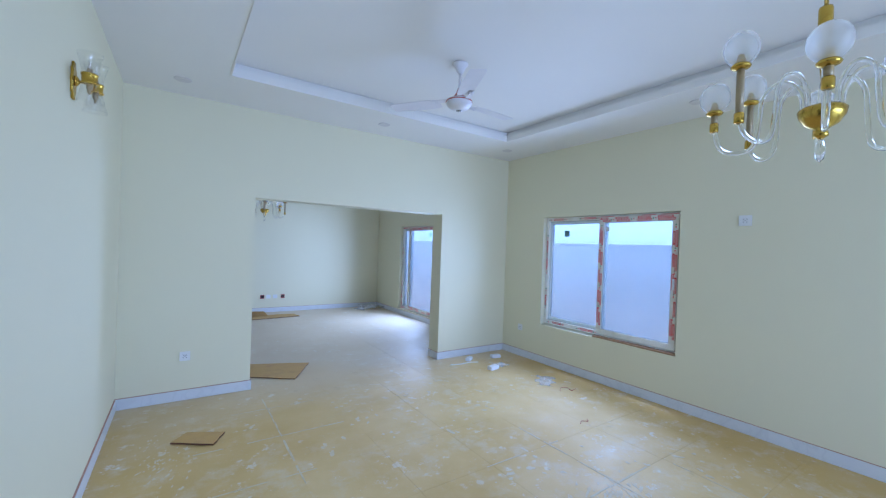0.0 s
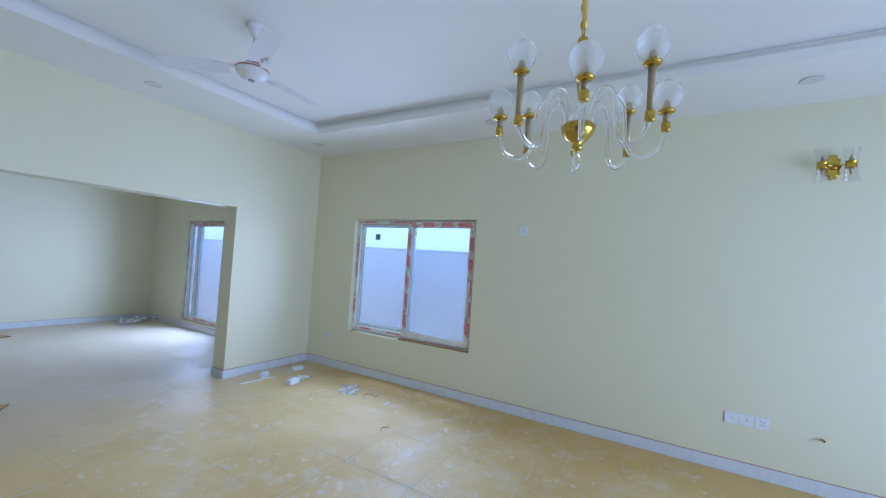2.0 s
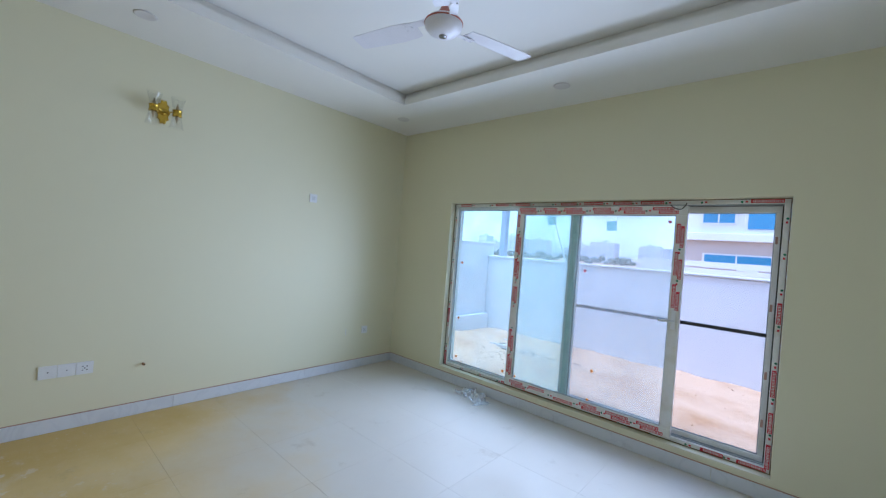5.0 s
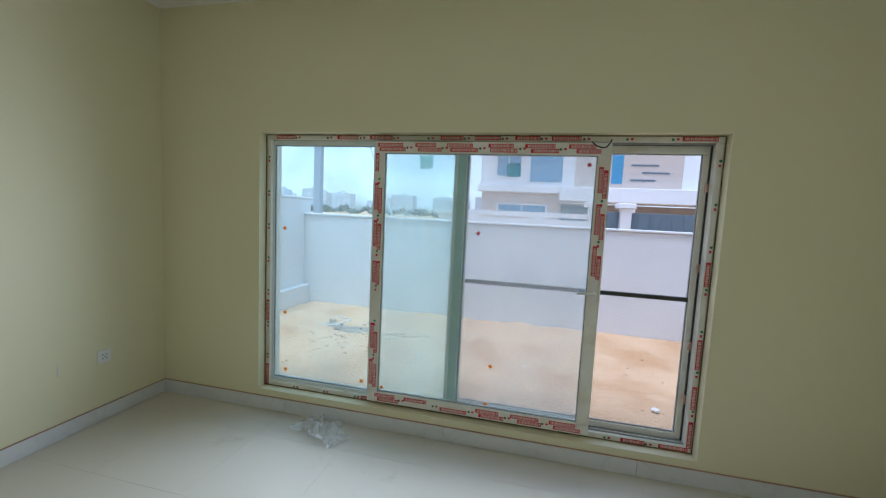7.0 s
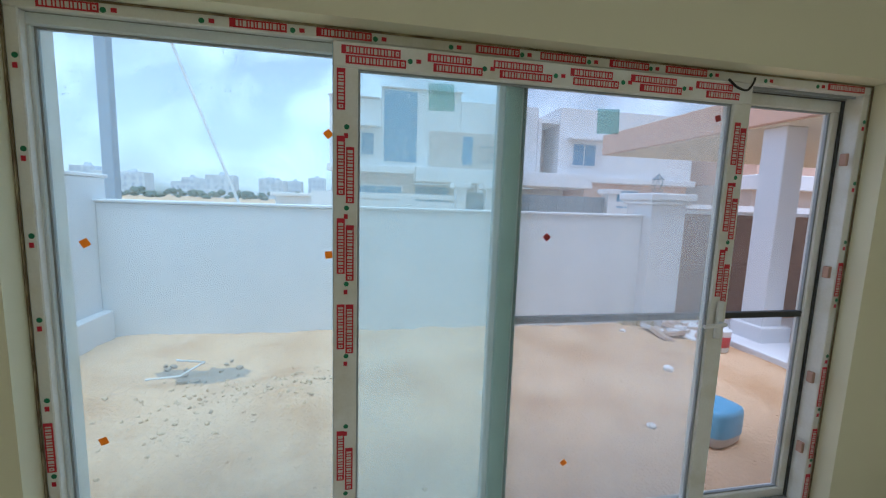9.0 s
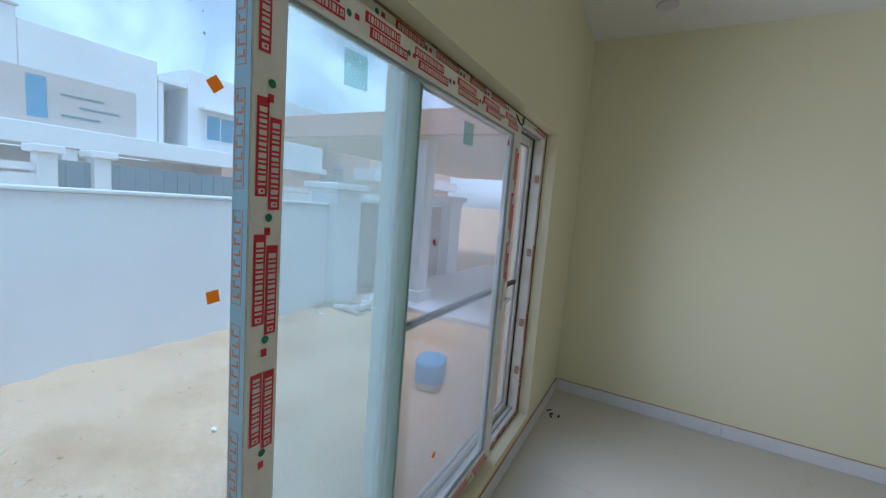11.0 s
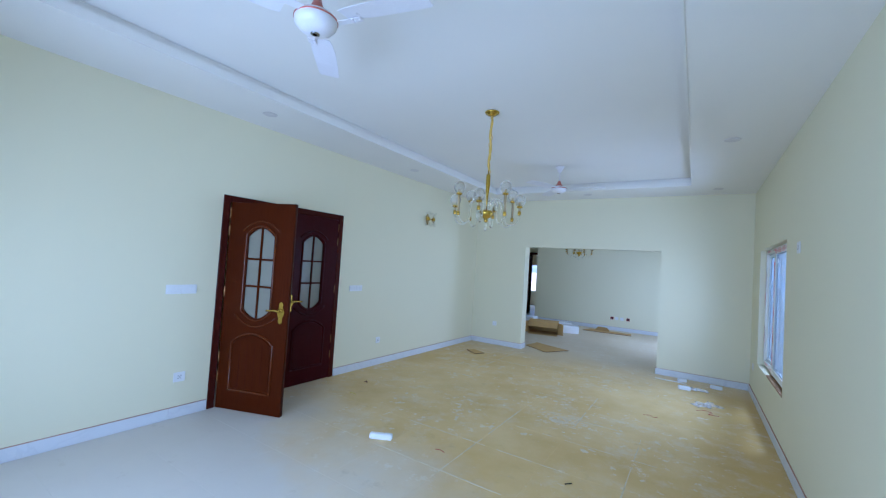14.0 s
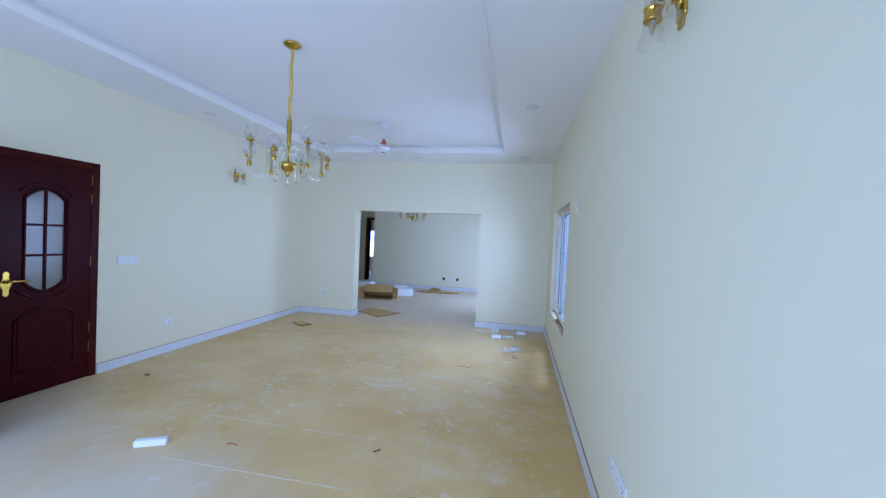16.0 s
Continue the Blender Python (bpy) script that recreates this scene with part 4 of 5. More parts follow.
def ceiling_fan(m, turn, label):
    f = root("ceiling_fan", m, label, "ceiling fan", "ceiling fans")
    part("ceiling_rose", lathe(bmesh.new(), [(0.060, 0.0), (0.062, -0.01), (0.045, -0.03), (0.030, -0.065), (0.016, -0.085)], 24), M_FAN, f, smooth=True)
    part("downrod", lathe(bmesh.new(), [(0.011, -0.07), (0.011, -0.26)], 12), M_FAN, f, smooth=True)
    part("lower_cup", lathe(bmesh.new(), [(0.015, -0.20), (0.028, -0.235), (0.052, -0.275), (0.060, -0.285)], 24), M_PINK, f, "rose-coloured bell cup", smooth=True)
    mt = part("motor", lathe(bmesh.new(), [(0.060, -0.278), (0.092, -0.290), (0.104, -0.310), (0.100, -0.335), (0.080, -0.358), (0.045, -0.374), (0.020, -0.378)], 32), M_FAN, f, smooth=True)
    part("trim_ring", lathe(bmesh.new(), [(0.098, -0.301), (0.107, -0.306), (0.107, -0.311), (0.098, -0.316)], 32), M_PINK, mt, smooth=True)
    part("badge", lathe(bmesh.new(), [(0.022, -0.376), (0.022, -0.381), (0.010, -0.383)], 16), M_CHROME, mt, smooth=True)
    for k in range(3):
        a = radians(turn + 120 * k)
        bm = bmesh.new()
        rows = []
        for r, wd, tw in ((0.16, 0.050, 11), (0.20, 0.060, 11), (0.30, 0.068, 10), (0.45, 0.066, 8), (0.585, 0.062, 6), (0.605, 0.054, 6)):
            row = []
            for s in (-1, 1):
                p = Vector((r, s * wd, s * wd * math.sin(radians(tw)) - 0.306))
                row.append(Matrix.Rotation(a, 3, 'Z') @ p)
            rows.append(row)
        top = [[bm.verts.new(p) for p in row] for row in rows]
        bot = [[bm.verts.new(p - Vector((0, 0, 0.003))) for p in row] for row in rows]
        ring_faces(bm, [[t[0], t[1], b[1], b[0]] for t, b in zip(top, bot)])
        bm.faces.new([top[0][0], bot[0][0], bot[0][1], top[0][1]])
        bm.faces.new([top[-1][0], top[-1][1], bot[-1][1], bot[-1][0]])
        bl = part("blade", bm, M_FAN, f)
        br = bmesh.new()
        q = Matrix.Rotation(a, 4, 'Z')
        B(br, 0.085, 0.23, -0.022, 0.022, -0.3135, -0.3105, bevel=0.001)
        for x, y in ((0.185, -0.014), (0.185, 0.014), (0.218, 0.0)):
            lathe(br, [(0.006, -0.3175), (0.006, -0.3135)], 8, (x, y, 0))
        bmesh.ops.transform(br, matrix=q @ Matrix.Rotation(radians(9), 4, 'X'), verts=br.verts)
        part("blade_iron", br, M_FAN, bl)
    return f


ceiling_fan(pose(2.322, 6.165, TRAY_Z), 6, "white three-blade ceiling fan, still, on a short rod")
ceiling_fan(pose(2.374, 1.90, TRAY_Z), 13, "white three-blade ceiling fan, still, by the glass door")


def wall_sconce(m, label):
    """Two-lamp sconce; plate against the plane x = 0, lamps out along +x, spread along y."""
    s = root("wall_sconce", m, label, "wall lamp", "wall sconces")
    loop = []
    for i in range(32):
        a = 2 * math.pi * i / 32
        f = 1 + 0.15 * math.cos(10 * a)
        loop.append((0.038 * f * math.cos(a), 0.086 * f * math.sin(a)))
    pl = flat("plate", [loop], 0.012, 0.004)
    bmesh.ops.transform(pl, matrix=Matrix.Rotation(radians(90), 4, 'Z'), verts=pl.verts)
    bmesh.ops.transform(pl, matrix=Matrix.Translation((0.012, 0, 0)), verts=pl.verts)
    part("back_plate", pl, M_GOLD, s)
    bs = lathe(bmesh.new(), [(0.022, 0.010), (0.026, 0.018), (0.016, 0.026), (0.008, 0.03)], 18, (0, 0, 0), Matrix.Rotation(radians(90), 3, 'Y'))
    part("boss", bs, M_GOLD, s, smooth=True)
    ar = bmesh.new()
    for sg in (-1, 1):
        tube(ar, spline([(0.02, 0, 0), (0.05, sg * 0.008, 0), (0.068, sg * 0.026, 0), (0.076, sg * 0.055, 0)], 5), 0.006, 8)
    part("arm", ar, M_GOLD, s, smooth=True)
    for sg in (-1, 1):
        o = (0.078, sg * 0.078, 0)
        col = part("lamp_collar", lathe(bmesh.new(), [(0.027, -0.025), (0.034, -0.024), (0.034, -0.018), (0.031, -0.015), (0.031, 0.015), (0.034, 0.018), (0.034, 0.024), (0.027, 0.025)], 24, o), M_GOLD, s, smooth=True)
        for d in (-1, 1):
            g = bmesh.new()
            prof = [(0.029, 0.022), (0.033, 0.045), (0.039, 0.075), (0.047, 0.105), (0.052, 0.122)]
            n = 32
            rings = []
            for r, z in prof + [(r - 0.002, z) for r, z in reversed(prof)]:
                rings.append([g.verts.new((o[0] + (r + 0.0009 * math.cos(8 * 2 * math.pi * i / n)) * math.cos(2 * math.pi * i / n), o[1] + (r + 0.0009 * math.cos(8 * 2 * math.pi * i / n)) * math.sin(2 * math.pi * i / n), d * z)) for i in range(n)])
            ring_faces(g, rings + [rings[0]])
            gl = part("glass_shade", g, M_THIN, col, "clear fluted glass", smooth=True)
            gl.visible_shadow = False
            part("bulb_holder", lathe(bmesh.new(), [(0.012, d * 0.016), (0.012, d * 0.05), (0.006, d * 0.054), (0.004, d * 0.075)], 12, o), M_SLEEVE, col, smooth=True)
    return s


wall_sconce(pose(W, 2.632, 2.42, 0, 0, 180), "brass two-lamp wall sconce with fluted glass shades")
wall_sconce(SKEW @ pose(0, 6.24, 2.33), "brass two-lamp wall sconce with fluted glass shades")


def downlight(x, y, z):
    d = root("downlight", pose(x, y, z), "round white recessed ceiling downlight, switched off", "downlight", "recessed downlights")
    part("rim", lathe(bmesh.new(), [(0.050, 0.0), (0.066, -0.001), (0.068, -0.004), (0.060, -0.008), (0.052, -0.006)], 28), M_RIM, d, smooth=True)
    part("lens", lathe(bmesh.new(), [(0.051, -0.001), (0.051, -0.0045), (0.02, -0.005)], 28), M_LENS, d)
    return d


first = downlight(4.24, 0.49, H)
for x, y in ((4.24, 2.87), (4.24, 5.23), (4.22, 7.63), (0.44, 0.50), (0.44, 2.90), (0.44, 5.25), (0.47, 7.66), (2.37, 0.44), (2.37, 7.67)):
    copy_thing(first, pose(x, y, H))


# ---- sockets and switches ----


def wall_plate(name, m, width, height, gangs, kind_of, label):
    """A faceplate; back in the plane x = 0, front towards +x, width along y."""
    p = root(name, m, label, "socket" if kind_of == "socket" else "switch", "wall plates")
    gw = width / gangs
    for g in range(gangs):
        y0 = -width / 2 + g * gw
        f = part("faceplate", box(0, 0.009, y0 + 0.0008, y0 + gw - 0.0008, -height / 2, height / 2, bevel=0.002, seg=2), M_WHITE, p)
        if kind_of == "socket":
            hl = bmesh.new()
            pts = ((0, 0.0),) if gangs == 3 and g < 2 else ((-0.012, 0.012), (0.012, 0.012), (0, 0.0), (-0.012, -0.014), (0.012, -0.014))
            for y, z in pts:
                B(hl, 0.0088, 0.0094, y0 + gw / 2 + y - 0.004, y0 + gw / 2 + y + 0.004, z - 0.003, z + 0.003)
            part("pin_hole", hl, M_BLACK, f)
        elif kind_of == "switch":
            n = max(1, round(gw / 0.03))
            for k in range(n):
                ya = y0 + 0.008 + k * (gw - 0.016) / n
                part("rocker", box(0.009, 0.0125, ya + 0.001, ya + (gw - 0.016) / n - 0.001, -height * 0.3, height * 0.3, bevel=0.0015), M_WHITE, f)
    return p


E_ = lambda y, z: pose(W, y, z, 0, 0, 180)
W_ = lambda y, z: pose(0, y, z)
wall_plate("triple_socket", E_(3.085, 0.43), 0.29, 0.09, 3, "socket", "white triple wall plate with two cable outlets and socket")
wall_plate("wall_socket", E_(0.455, 0.445), 0.088, 0.088, 1, "socket", "white single wall socket beside the glass door")
wall_plate("wall_socket", E_(7.73, 0.42), 0.088, 0.088, 1, "socket", "white single wall socket under the window")
wall_plate("blank_plate", E_(1.264, 1.93), 0.088, 0.088, 1, "socket", "white single plate high on the cream wall")
wall_plate("wall_socket", E_(4.995, 1.90), 0.10, 0.095, 1, "socket", "white single socket plate high beside the window")
wall_plate("switch_plate", W_(2.44, 1.185), 0.26, 0.085, 2, "switch", "white wide switch plate beside the door frame")
wall_plate("switch_plate", SKEW @ W_(4.655, 1.155), 0.24, 0.08, 2, "switch", "white switch plate on the door's far side")
wall_plate("wall_socket", W_(2.485, 0.372), 0.10, 0.088, 1, "socket", "white wall socket low beside the open door")
wall_plate("wall_socket", SKEW @ W_(5.18, 0.372), 0.088, 0.088, 1, "socket", "white wall socket low on the long wall")
wall_plate("wall_socket", pose(0.552, L, 0.425, 0, 0, -90), 0.088, 0.088, 1, "socket", "white wall socket beside the wide opening")
wall_plate("wall_socket", pose(2.13, N1, 0.34, 0, 0, -90), 0.09, 0.08, 1, "blank", "white blank plate between two red boxes")
wall_plate("wall_socket", pose(2.27, N1, 0.34, 0, 0, -90), 0.09, 0.08, 1, "blank", "white blank plate between two red boxes")
for x in (2.008, 2.426):
    r = root("back_box", pose(x, N1, 0.34), "open red electrical back box in the wall", "electrical box", "red back boxes")
    part("rim", flat("rim", [[(-0.04, -0.04), (0.04, -0.04), (0.04, 0.04), (-0.04, 0.04)], [(-0.03, -0.03), (0.03, -0.03), (0.03, 0.03), (-0.03, 0.03)]], 0.006), M_BOXRED, r).location.y = -0.006
    part("back", box(-0.031, 0.031, -0.002, 0, -0.031, 0.031), M_BLACK, r)
st = root("pipe_stub", E_(2.64, 0.40), "copper pipe stub sticking out of the wall", "pipe")
part("pipe", tube(bmesh.new(), [(0, 0, 0), (0.045, 0, 0.004)], 0.009, 10), M_COPPER, st)
part("open_end", lathe(bmesh.new(), [(0.006, 0.045), (0.006, 0.0465)], 10, (0, 0, 0.004), Matrix.Rotation(radians(90), 3, 'Y')), M_BLACK, st)
sc = root("screw_fixing", E_(0.72, 0.44), "short grey wall bracket near the skirting", "bracket")
part("bracket", box(0, 0.004, -0.006, 0.006, -0.035, 0.035, bevel=0.001), M_PVC, sc)


# ---- loose things on the floor ----


def board(name, m, corners, label, lift=0.004, category="cardboard"):
    """A flat corrugated sheet with an uneven outline, slightly curled, with brown cut edges."""
    b = root(name, m, label, category, "cardboard sheets")
    n = len(corners)
    bm = bmesh.new()
    rnd = random.Random(len(label) + n)
    lo, hi = [], []
    for i in range(n):
        (xa, ya), (xb, yb) = corners[i], corners[(i + 1) % n]
        for k in range(4):
            t = k / 4
            j = 0.006 if k else 0.0
            x, y = xa + (xb - xa) * t + rnd.uniform(-j, j), ya + (yb - ya) * t + rnd.uniform(-j, j)
            z = rnd.uniform(0, 0.006)
            lo.append(bm.verts.new((x, y, z)))
            hi.append(bm.verts.new((x, y, z + lift)))
    c = sum((Vector((*q, 0)) for q in corners), Vector()) / n
    cl, chh = bm.verts.new((c.x, c.y, 0.0)), bm.verts.new((c.x, c.y, lift + 0.001))
    edge = bmesh.new()
    for i in range(len(lo)):
        j = (i + 1) % len(lo)
        bm.faces.new((hi[i], hi[j], chh))
        bm.faces.new((lo[j], lo[i], cl))
        e = [edge.verts.new(p.co + (p.co - Vector((c.x, c.y, p.co.z))).normalized() * 0.0008) for p in (lo[i], lo[j], hi[j], hi[i])]
        edge.faces.new(e)
    part("sheet", bm, M_CARD, b)
    part("cut_edge", edge, M_CARD_E, b)
    return b


board("cardboard_piece", pose(0.63, 7.13, 0.001), [(-0.17, 0.03), (0.10, -0.14), (0.19, 0.03), (-0.06, 0.16)], "small brown cardboard piece on the dusty floor", 0.012)
board("cardboard_sheet", pose(1.48, 8.60, 0.001), [(-0.40, -0.06), (0.13, -0.42), (0.43, 0.11), (-0.33, 0.43)], "large brown cardboard sheet lying in the opening", 0.008)
board("cardboard_sheet", pose(2.02, 12.25, 0.001), [(-0.62, -0.30), (0.60, -0.22), (0.55, 0.10), (-0.50, 0.16)], "long brown cardboard sheet by the far wall", 0.010)
cb = root("cardboard_scrap", pose(1.85, 12.33, 0.011), "folded brown cardboard scrap on the sheet", "cardboard")
bm = bmesh.new()
pts = [bm.verts.new(p) for p in ((-0.2, -0.08, 0), (0.2, -0.06, 0), (0.12, 0.0, 0.09), (-0.1, 0.0, 0.10), (-0.18, 0.10, 0), (0.18, 0.09, 0))]
bm.faces.new(pts[0:4])
bm.faces.new([pts[3], pts[2], pts[5], pts[4]])
bmesh.ops.solidify(bm, geom=bm.faces[:], thickness=0.006)
part("folded_sheet", bm, M_CARD, cb)

# opened carton
ct = root("carton", pose(0.72, 10.78, 0.148, 90, 0, 14) @ Matrix.Scale(1.05, 4), "opened brown cardboard carton lying on its side with flaps out", "carton")
bm = bmesh.new()
B(bm, -0.34, 0.34, -0.14, 0.14, 0.001, 0.007)
for a in ((-0.34, 0.34, -0.14, -0.134), (-0.34, 0.34, 0.134, 0.14), (-0.34, -0.334, -0.134, 0.134), (0.334, 0.34, -0.134, 0.134)):
    B(bm, *a, 0.007, 0.42)
part("carton_body", bm, M_CARD, ct)
for sg, ang in ((-1, 89), (1, 118)):
    fl = box(-0.33, 0.33, -0.003, 0.003, 0, 0.22)
    bmesh.ops.transform(fl, matrix=Matrix.Translation((0, sg * 0.137, 0.42)) @ Matrix.Rotation(radians(-sg * (90 + 0 - ang)), 4, 'X'), verts=fl.verts)
    part("flap", fl, M_CARD, ct)
for sg in (-1, 1):
    fl = box(-0.003, 0.003, -0.13, 0.13, 0, 0.16)
    bmesh.ops.transform(fl, matrix=Matrix.Translation((sg * 0.337, 0, 0.42)) @ Matrix.Rotation(radians(sg * 50), 4, 'Y'), verts=fl.verts)
    part("flap", fl, M_CARD, ct)


def foam(name, m, size, label):
    o = root(name, m, label, "foam block", "white foam blocks")
    x, y, z = size
    part("block", box(-x / 2, x / 2, -y / 2, y / 2, 0, z, bevel=0.006, seg=2), M_FOAM, o)
    part("groove", box(-x / 2 + 0.02, x / 2 - 0.02, -y * 0.12, y * 0.12, z - 0.0005, z + 0.001), M_WHITE, o)
    return o


foam("foam_block", pose(1.71, 3.40, 0.001, 0, 0, 28), (0.20, 0.055, 0.045), "white foam packing block on the dusty floor")
foam("foam_slab", pose(1.25, 11.15, 0.001, 0, 0, 20), (0.46, 0.34, 0.19), "thick white foam slab by the carton")
foam("foam_slab", pose(0.62, 12.42, 0.001, 0, 0, 30), (0.65, 0.40, 0.09), "white foam slab behind the carton")
foam("foam_slab", pose(-0.12, 11.75, 0.001, 0, 0, 0), (0.5, 0.4, 0.22), "white foam slab beside the passage")
foam("foam_block", pose(3.90, 7.40, 0.001, 0, 0, 10), (0.15, 0.08, 0.05), "white foam block near the skirting")
foam("foam_block", pose(4.29, 7.80, 0.001, 0, 0, -5), (0.15, 0.07, 0.045), "white foam block under the window wall")
foam("foam_block", pose(3.86, 7.86, 0.001, 0, 0, 30), (0.12, 0.06, 0.045), "small white foam block near the pier")


def litter(name, m, material, label, category, pts, r):
    o = root(name, m, label, category, "floor litter")
    part("strip", tube(bmesh.new(), spline(pts, 6), r, 6), material, o, smooth=True)
    return o


litter("wire_offcut", pose(3.60, 5.80, 0.004), M_REDW, "thin red wire offcut on the floor", "wire", [(-0.06, 0, 0), (0, 0.03, 0.003), (0.05, 0.0, 0), (0.08, 0.03, 0.0)], 0.0025)
litter("wire_offcut", pose(4.15, 6.45, 0.004), M_REDW, "looped red wire offcut under the window", "wire", [(-0.10, 0, 0), (-0.02, 0.05, 0.006), (0.06, 0.02, 0.0), (0.02, -0.06, 0.0), (0.12, -0.05, 0)], 0.0025)
litter("wire_offcut", pose(2.23, 3.55, 0.004), M_REDW, "short red wire offcut on the floor", "wire", [(-0.04, 0, 0), (0, 0.012, 0.002), (0.05, 0, 0)], 0.0025)
litter("yellow_strip", pose(0.68, 4.05, 0.004), M_YEL, "short yellow plastic strip near the door", "plastic strip", [(-0.05, 0.0, 0), (0, 0.01, 0), (0.06, 0.0, 0)], 0.004)
litter("screw", pose(3.25, 3.75, 0.004), M_BLACK, "dark screw lying on the floor", "screw", [(-0.02, -0.02, 0), (0.02, 0.02, 0.002)], 0.004)
litter("wood_splinter", pose(0.50, 4.45, 0.004), M_CARD_E, "dark wooden splinter by the skirting", "wood scrap", [(-0.02, 0, 0), (0.0, 0.02, 0.01), (0.03, 0.0, 0)], 0.007)
litter("rubber_scrap", pose(0.50, 0.085, 0.006), M_BLACK, "short black rubber scrap below the sill", "rubber scrap", [(-0.035, 0.006, 0), (-0.01, -0.008, 0.006), (0.025, 0.008, 0)], 0.006)
litter("rubber_scrap", pose(0.43, 0.055, 0.005), M_BLACK, "small black rubber scrap beside the skirting", "rubber scrap", [(-0.02, 0.012, 0), (0.0, 0.0, 0.004), (0.012, -0.018, 0)], 0.005)
litter("rubber_scrap", pose(0.47, 0.135, 0.005), M_BLACK, "small black rubber scrap on the swept floor", "rubber scrap", [(-0.014, 0, 0), (0.004, 0.006, 0.003), (0.02, 0, 0)], 0.005)
litter("plastic_strip", pose(3.70, 7.78, 0.004), M_WHITE, "white plastic strip on the floor near the pier", "plastic strip", [(-0.20, 0.02, 0), (-0.05, -0.02, 0.004), (0.1, 0.0, 0), (0.22, -0.05, 0)], 0.007)

# crumpled polythene
rnd = random.Random(5)


def crumple(name, m, sx, sy, sz, label):
    o = root(name, m, label, "plastic bag", "plastic wraps")
    bm = bmesh.new()
    n, k = 14, 10
    g = [[bm.verts.new((sx * (i / n - 0.5) + rnd.uniform(-0.01, 0.01), sy * (j / k - 0.5) * (1 - 0.35 * math.sin(i * 0.9)) + rnd.uniform(-0.01, 0.01), 0.004 + sz * abs(noise.noise((i * 0.55, j * 0.6, sx * 9))) * 1.8 * math.sin(math.pi * (i + 0.5) / (n + 1)) + rnd.uniform(0, 0.01))) for j in range(k + 1)] for i in range(n + 1)]
    for i in range(n):
        for j in range(k):
            bm.faces.new((g[i][j], g[i + 1][j], g[i + 1][j + 1], g[i][j + 1]))
    part("sheet", bm, M_FILM, o)
    return o


crumple("plastic_bag", pose(3.22, 0.16, 0.0, 0, 0, -25), 0.42, 0.20, 0.07, "crumpled clear plastic wrap on the floor below the sill")
crumple("plastic_bag", pose(4.05, 7.45, 0.0, 0, 0, 10), 0.30, 0.12, 0.03, "crumpled clear plastic wrap beside foam blocks")
crumple("plastic_bag", pose(4.15, 6.75, 0.0, 0, 0, 40), 0.34, 0.18, 0.02, "flat crumpled clear plastic wrap under the window")
crumple("debris_heap", pose(4.35, 12.45, 0.0, 0, 0, 20), 0.7, 0.4, 0.12, "crumpled packing wrap in the far corner")

# a dark door frame at the end of the passage
bm = bmesh.new()
B(bm, -1.10, -1.02, 14.15, 14.41, 0, 2.18, bevel=0.004)
B(bm, -0.14, -0.06, 14.15, 14.41, 0, 2.18, bevel=0.004)
B(bm, -1.02, -0.14, 14.152, 14.408, 2.10, 2.18, bevel=0.004)
tagged(finish("door_frame_passage", bm, M_FRAME_D), "dark wooden door frame at the passage's end", "door frame", kind="structure")

# ---- outside ----
G = -0.15


def ground_z(x, y):
    """Height of the trampled sand: low swells, a hollow by the far corner and loose mounds before it."""
    if not (-8 < x < 5.8 and -3.8 < y < -0.3):
        return G - 0.02
    z = 0.030 * noise.noise((x * 0.9, y * 0.9, 0)) + 0.030 * noise.noise((x * 2.7, y * 2.7, 4)) + 0.022 * noise.noise((x * 6, y * 6, 2))
    z += 0.17 * math.exp(-((x - 3.5) / 0.75) ** 2 - ((y + 1.9) / 0.45) ** 2) * (0.7 + 0.9 * abs(noise.noise((x * 3.1, y * 3.1, 9))))
    z += 0.16 * math.exp(-((x - 5.3) / 0.45) ** 2 - ((y + 2.1) / 0.8) ** 2)
    z -= 0.12 * math.exp(-((x - 4.4) / 0.6) ** 2 - ((y + 2.75) / 0.35) ** 2)
    return G + z


bm = bmesh.new()
xs = [-600, -200, -80, -40, -20, -12] + [-8 + 0.5 * i for i in range(10)] + [-3 + 0.12 * i for i in range(75)] + [6.2, 8, 14, 20, 40, 80, 200, 600]
yd = [-700, -300, -120, -60, -30, -18, -12, -8, -6, -4.5] + [-3.9 + 0.12 * i for i in range(32)] + [0.2, 4, 8, 12, 20, 60, 200]
gv = [[bm.verts.new((x, y, ground_z(x, y))) for x in xs] for y in yd]
for j in range(len(yd) - 1):
    for i in range(len(xs) - 1):
        bm.faces.new((gv[j][i], gv[j][i + 1], gv[j + 1][i + 1], gv[j + 1][i]))
tagged(finish("ground", bm, M_SAND, smooth=True), kind="structure")

bw = tagged(new("boundary_wall"), "white plastered boundary wall round the sandy yard", "boundary wall", kind="structure")
part("wall_run", box(-0.95, 5.86, -3.95, -3.75, G - 0.1, 1.39, bevel=0.01), M_BWALL, bw)
part("coping", box(-0.95, 5.90, -3.98, -3.72, 1.391, 1.425, bevel=0.008), M_BWALL, bw)
part("side_run", box(5.86, 6.06, -3.95, 18.0, G - 0.1, 1.66, bevel=0.01), M_BWALL, bw)
part("side_coping", box(5.84, 6.09, -3.98, 18.0, 1.661, 1.70, bevel=0.008), M_BWALL, bw)
part("plinth_ledge", box(5.74, 5.858, -3.748, 2.0, G - 0.1, 0.16, bevel=0.01), M_BWALL, bw)

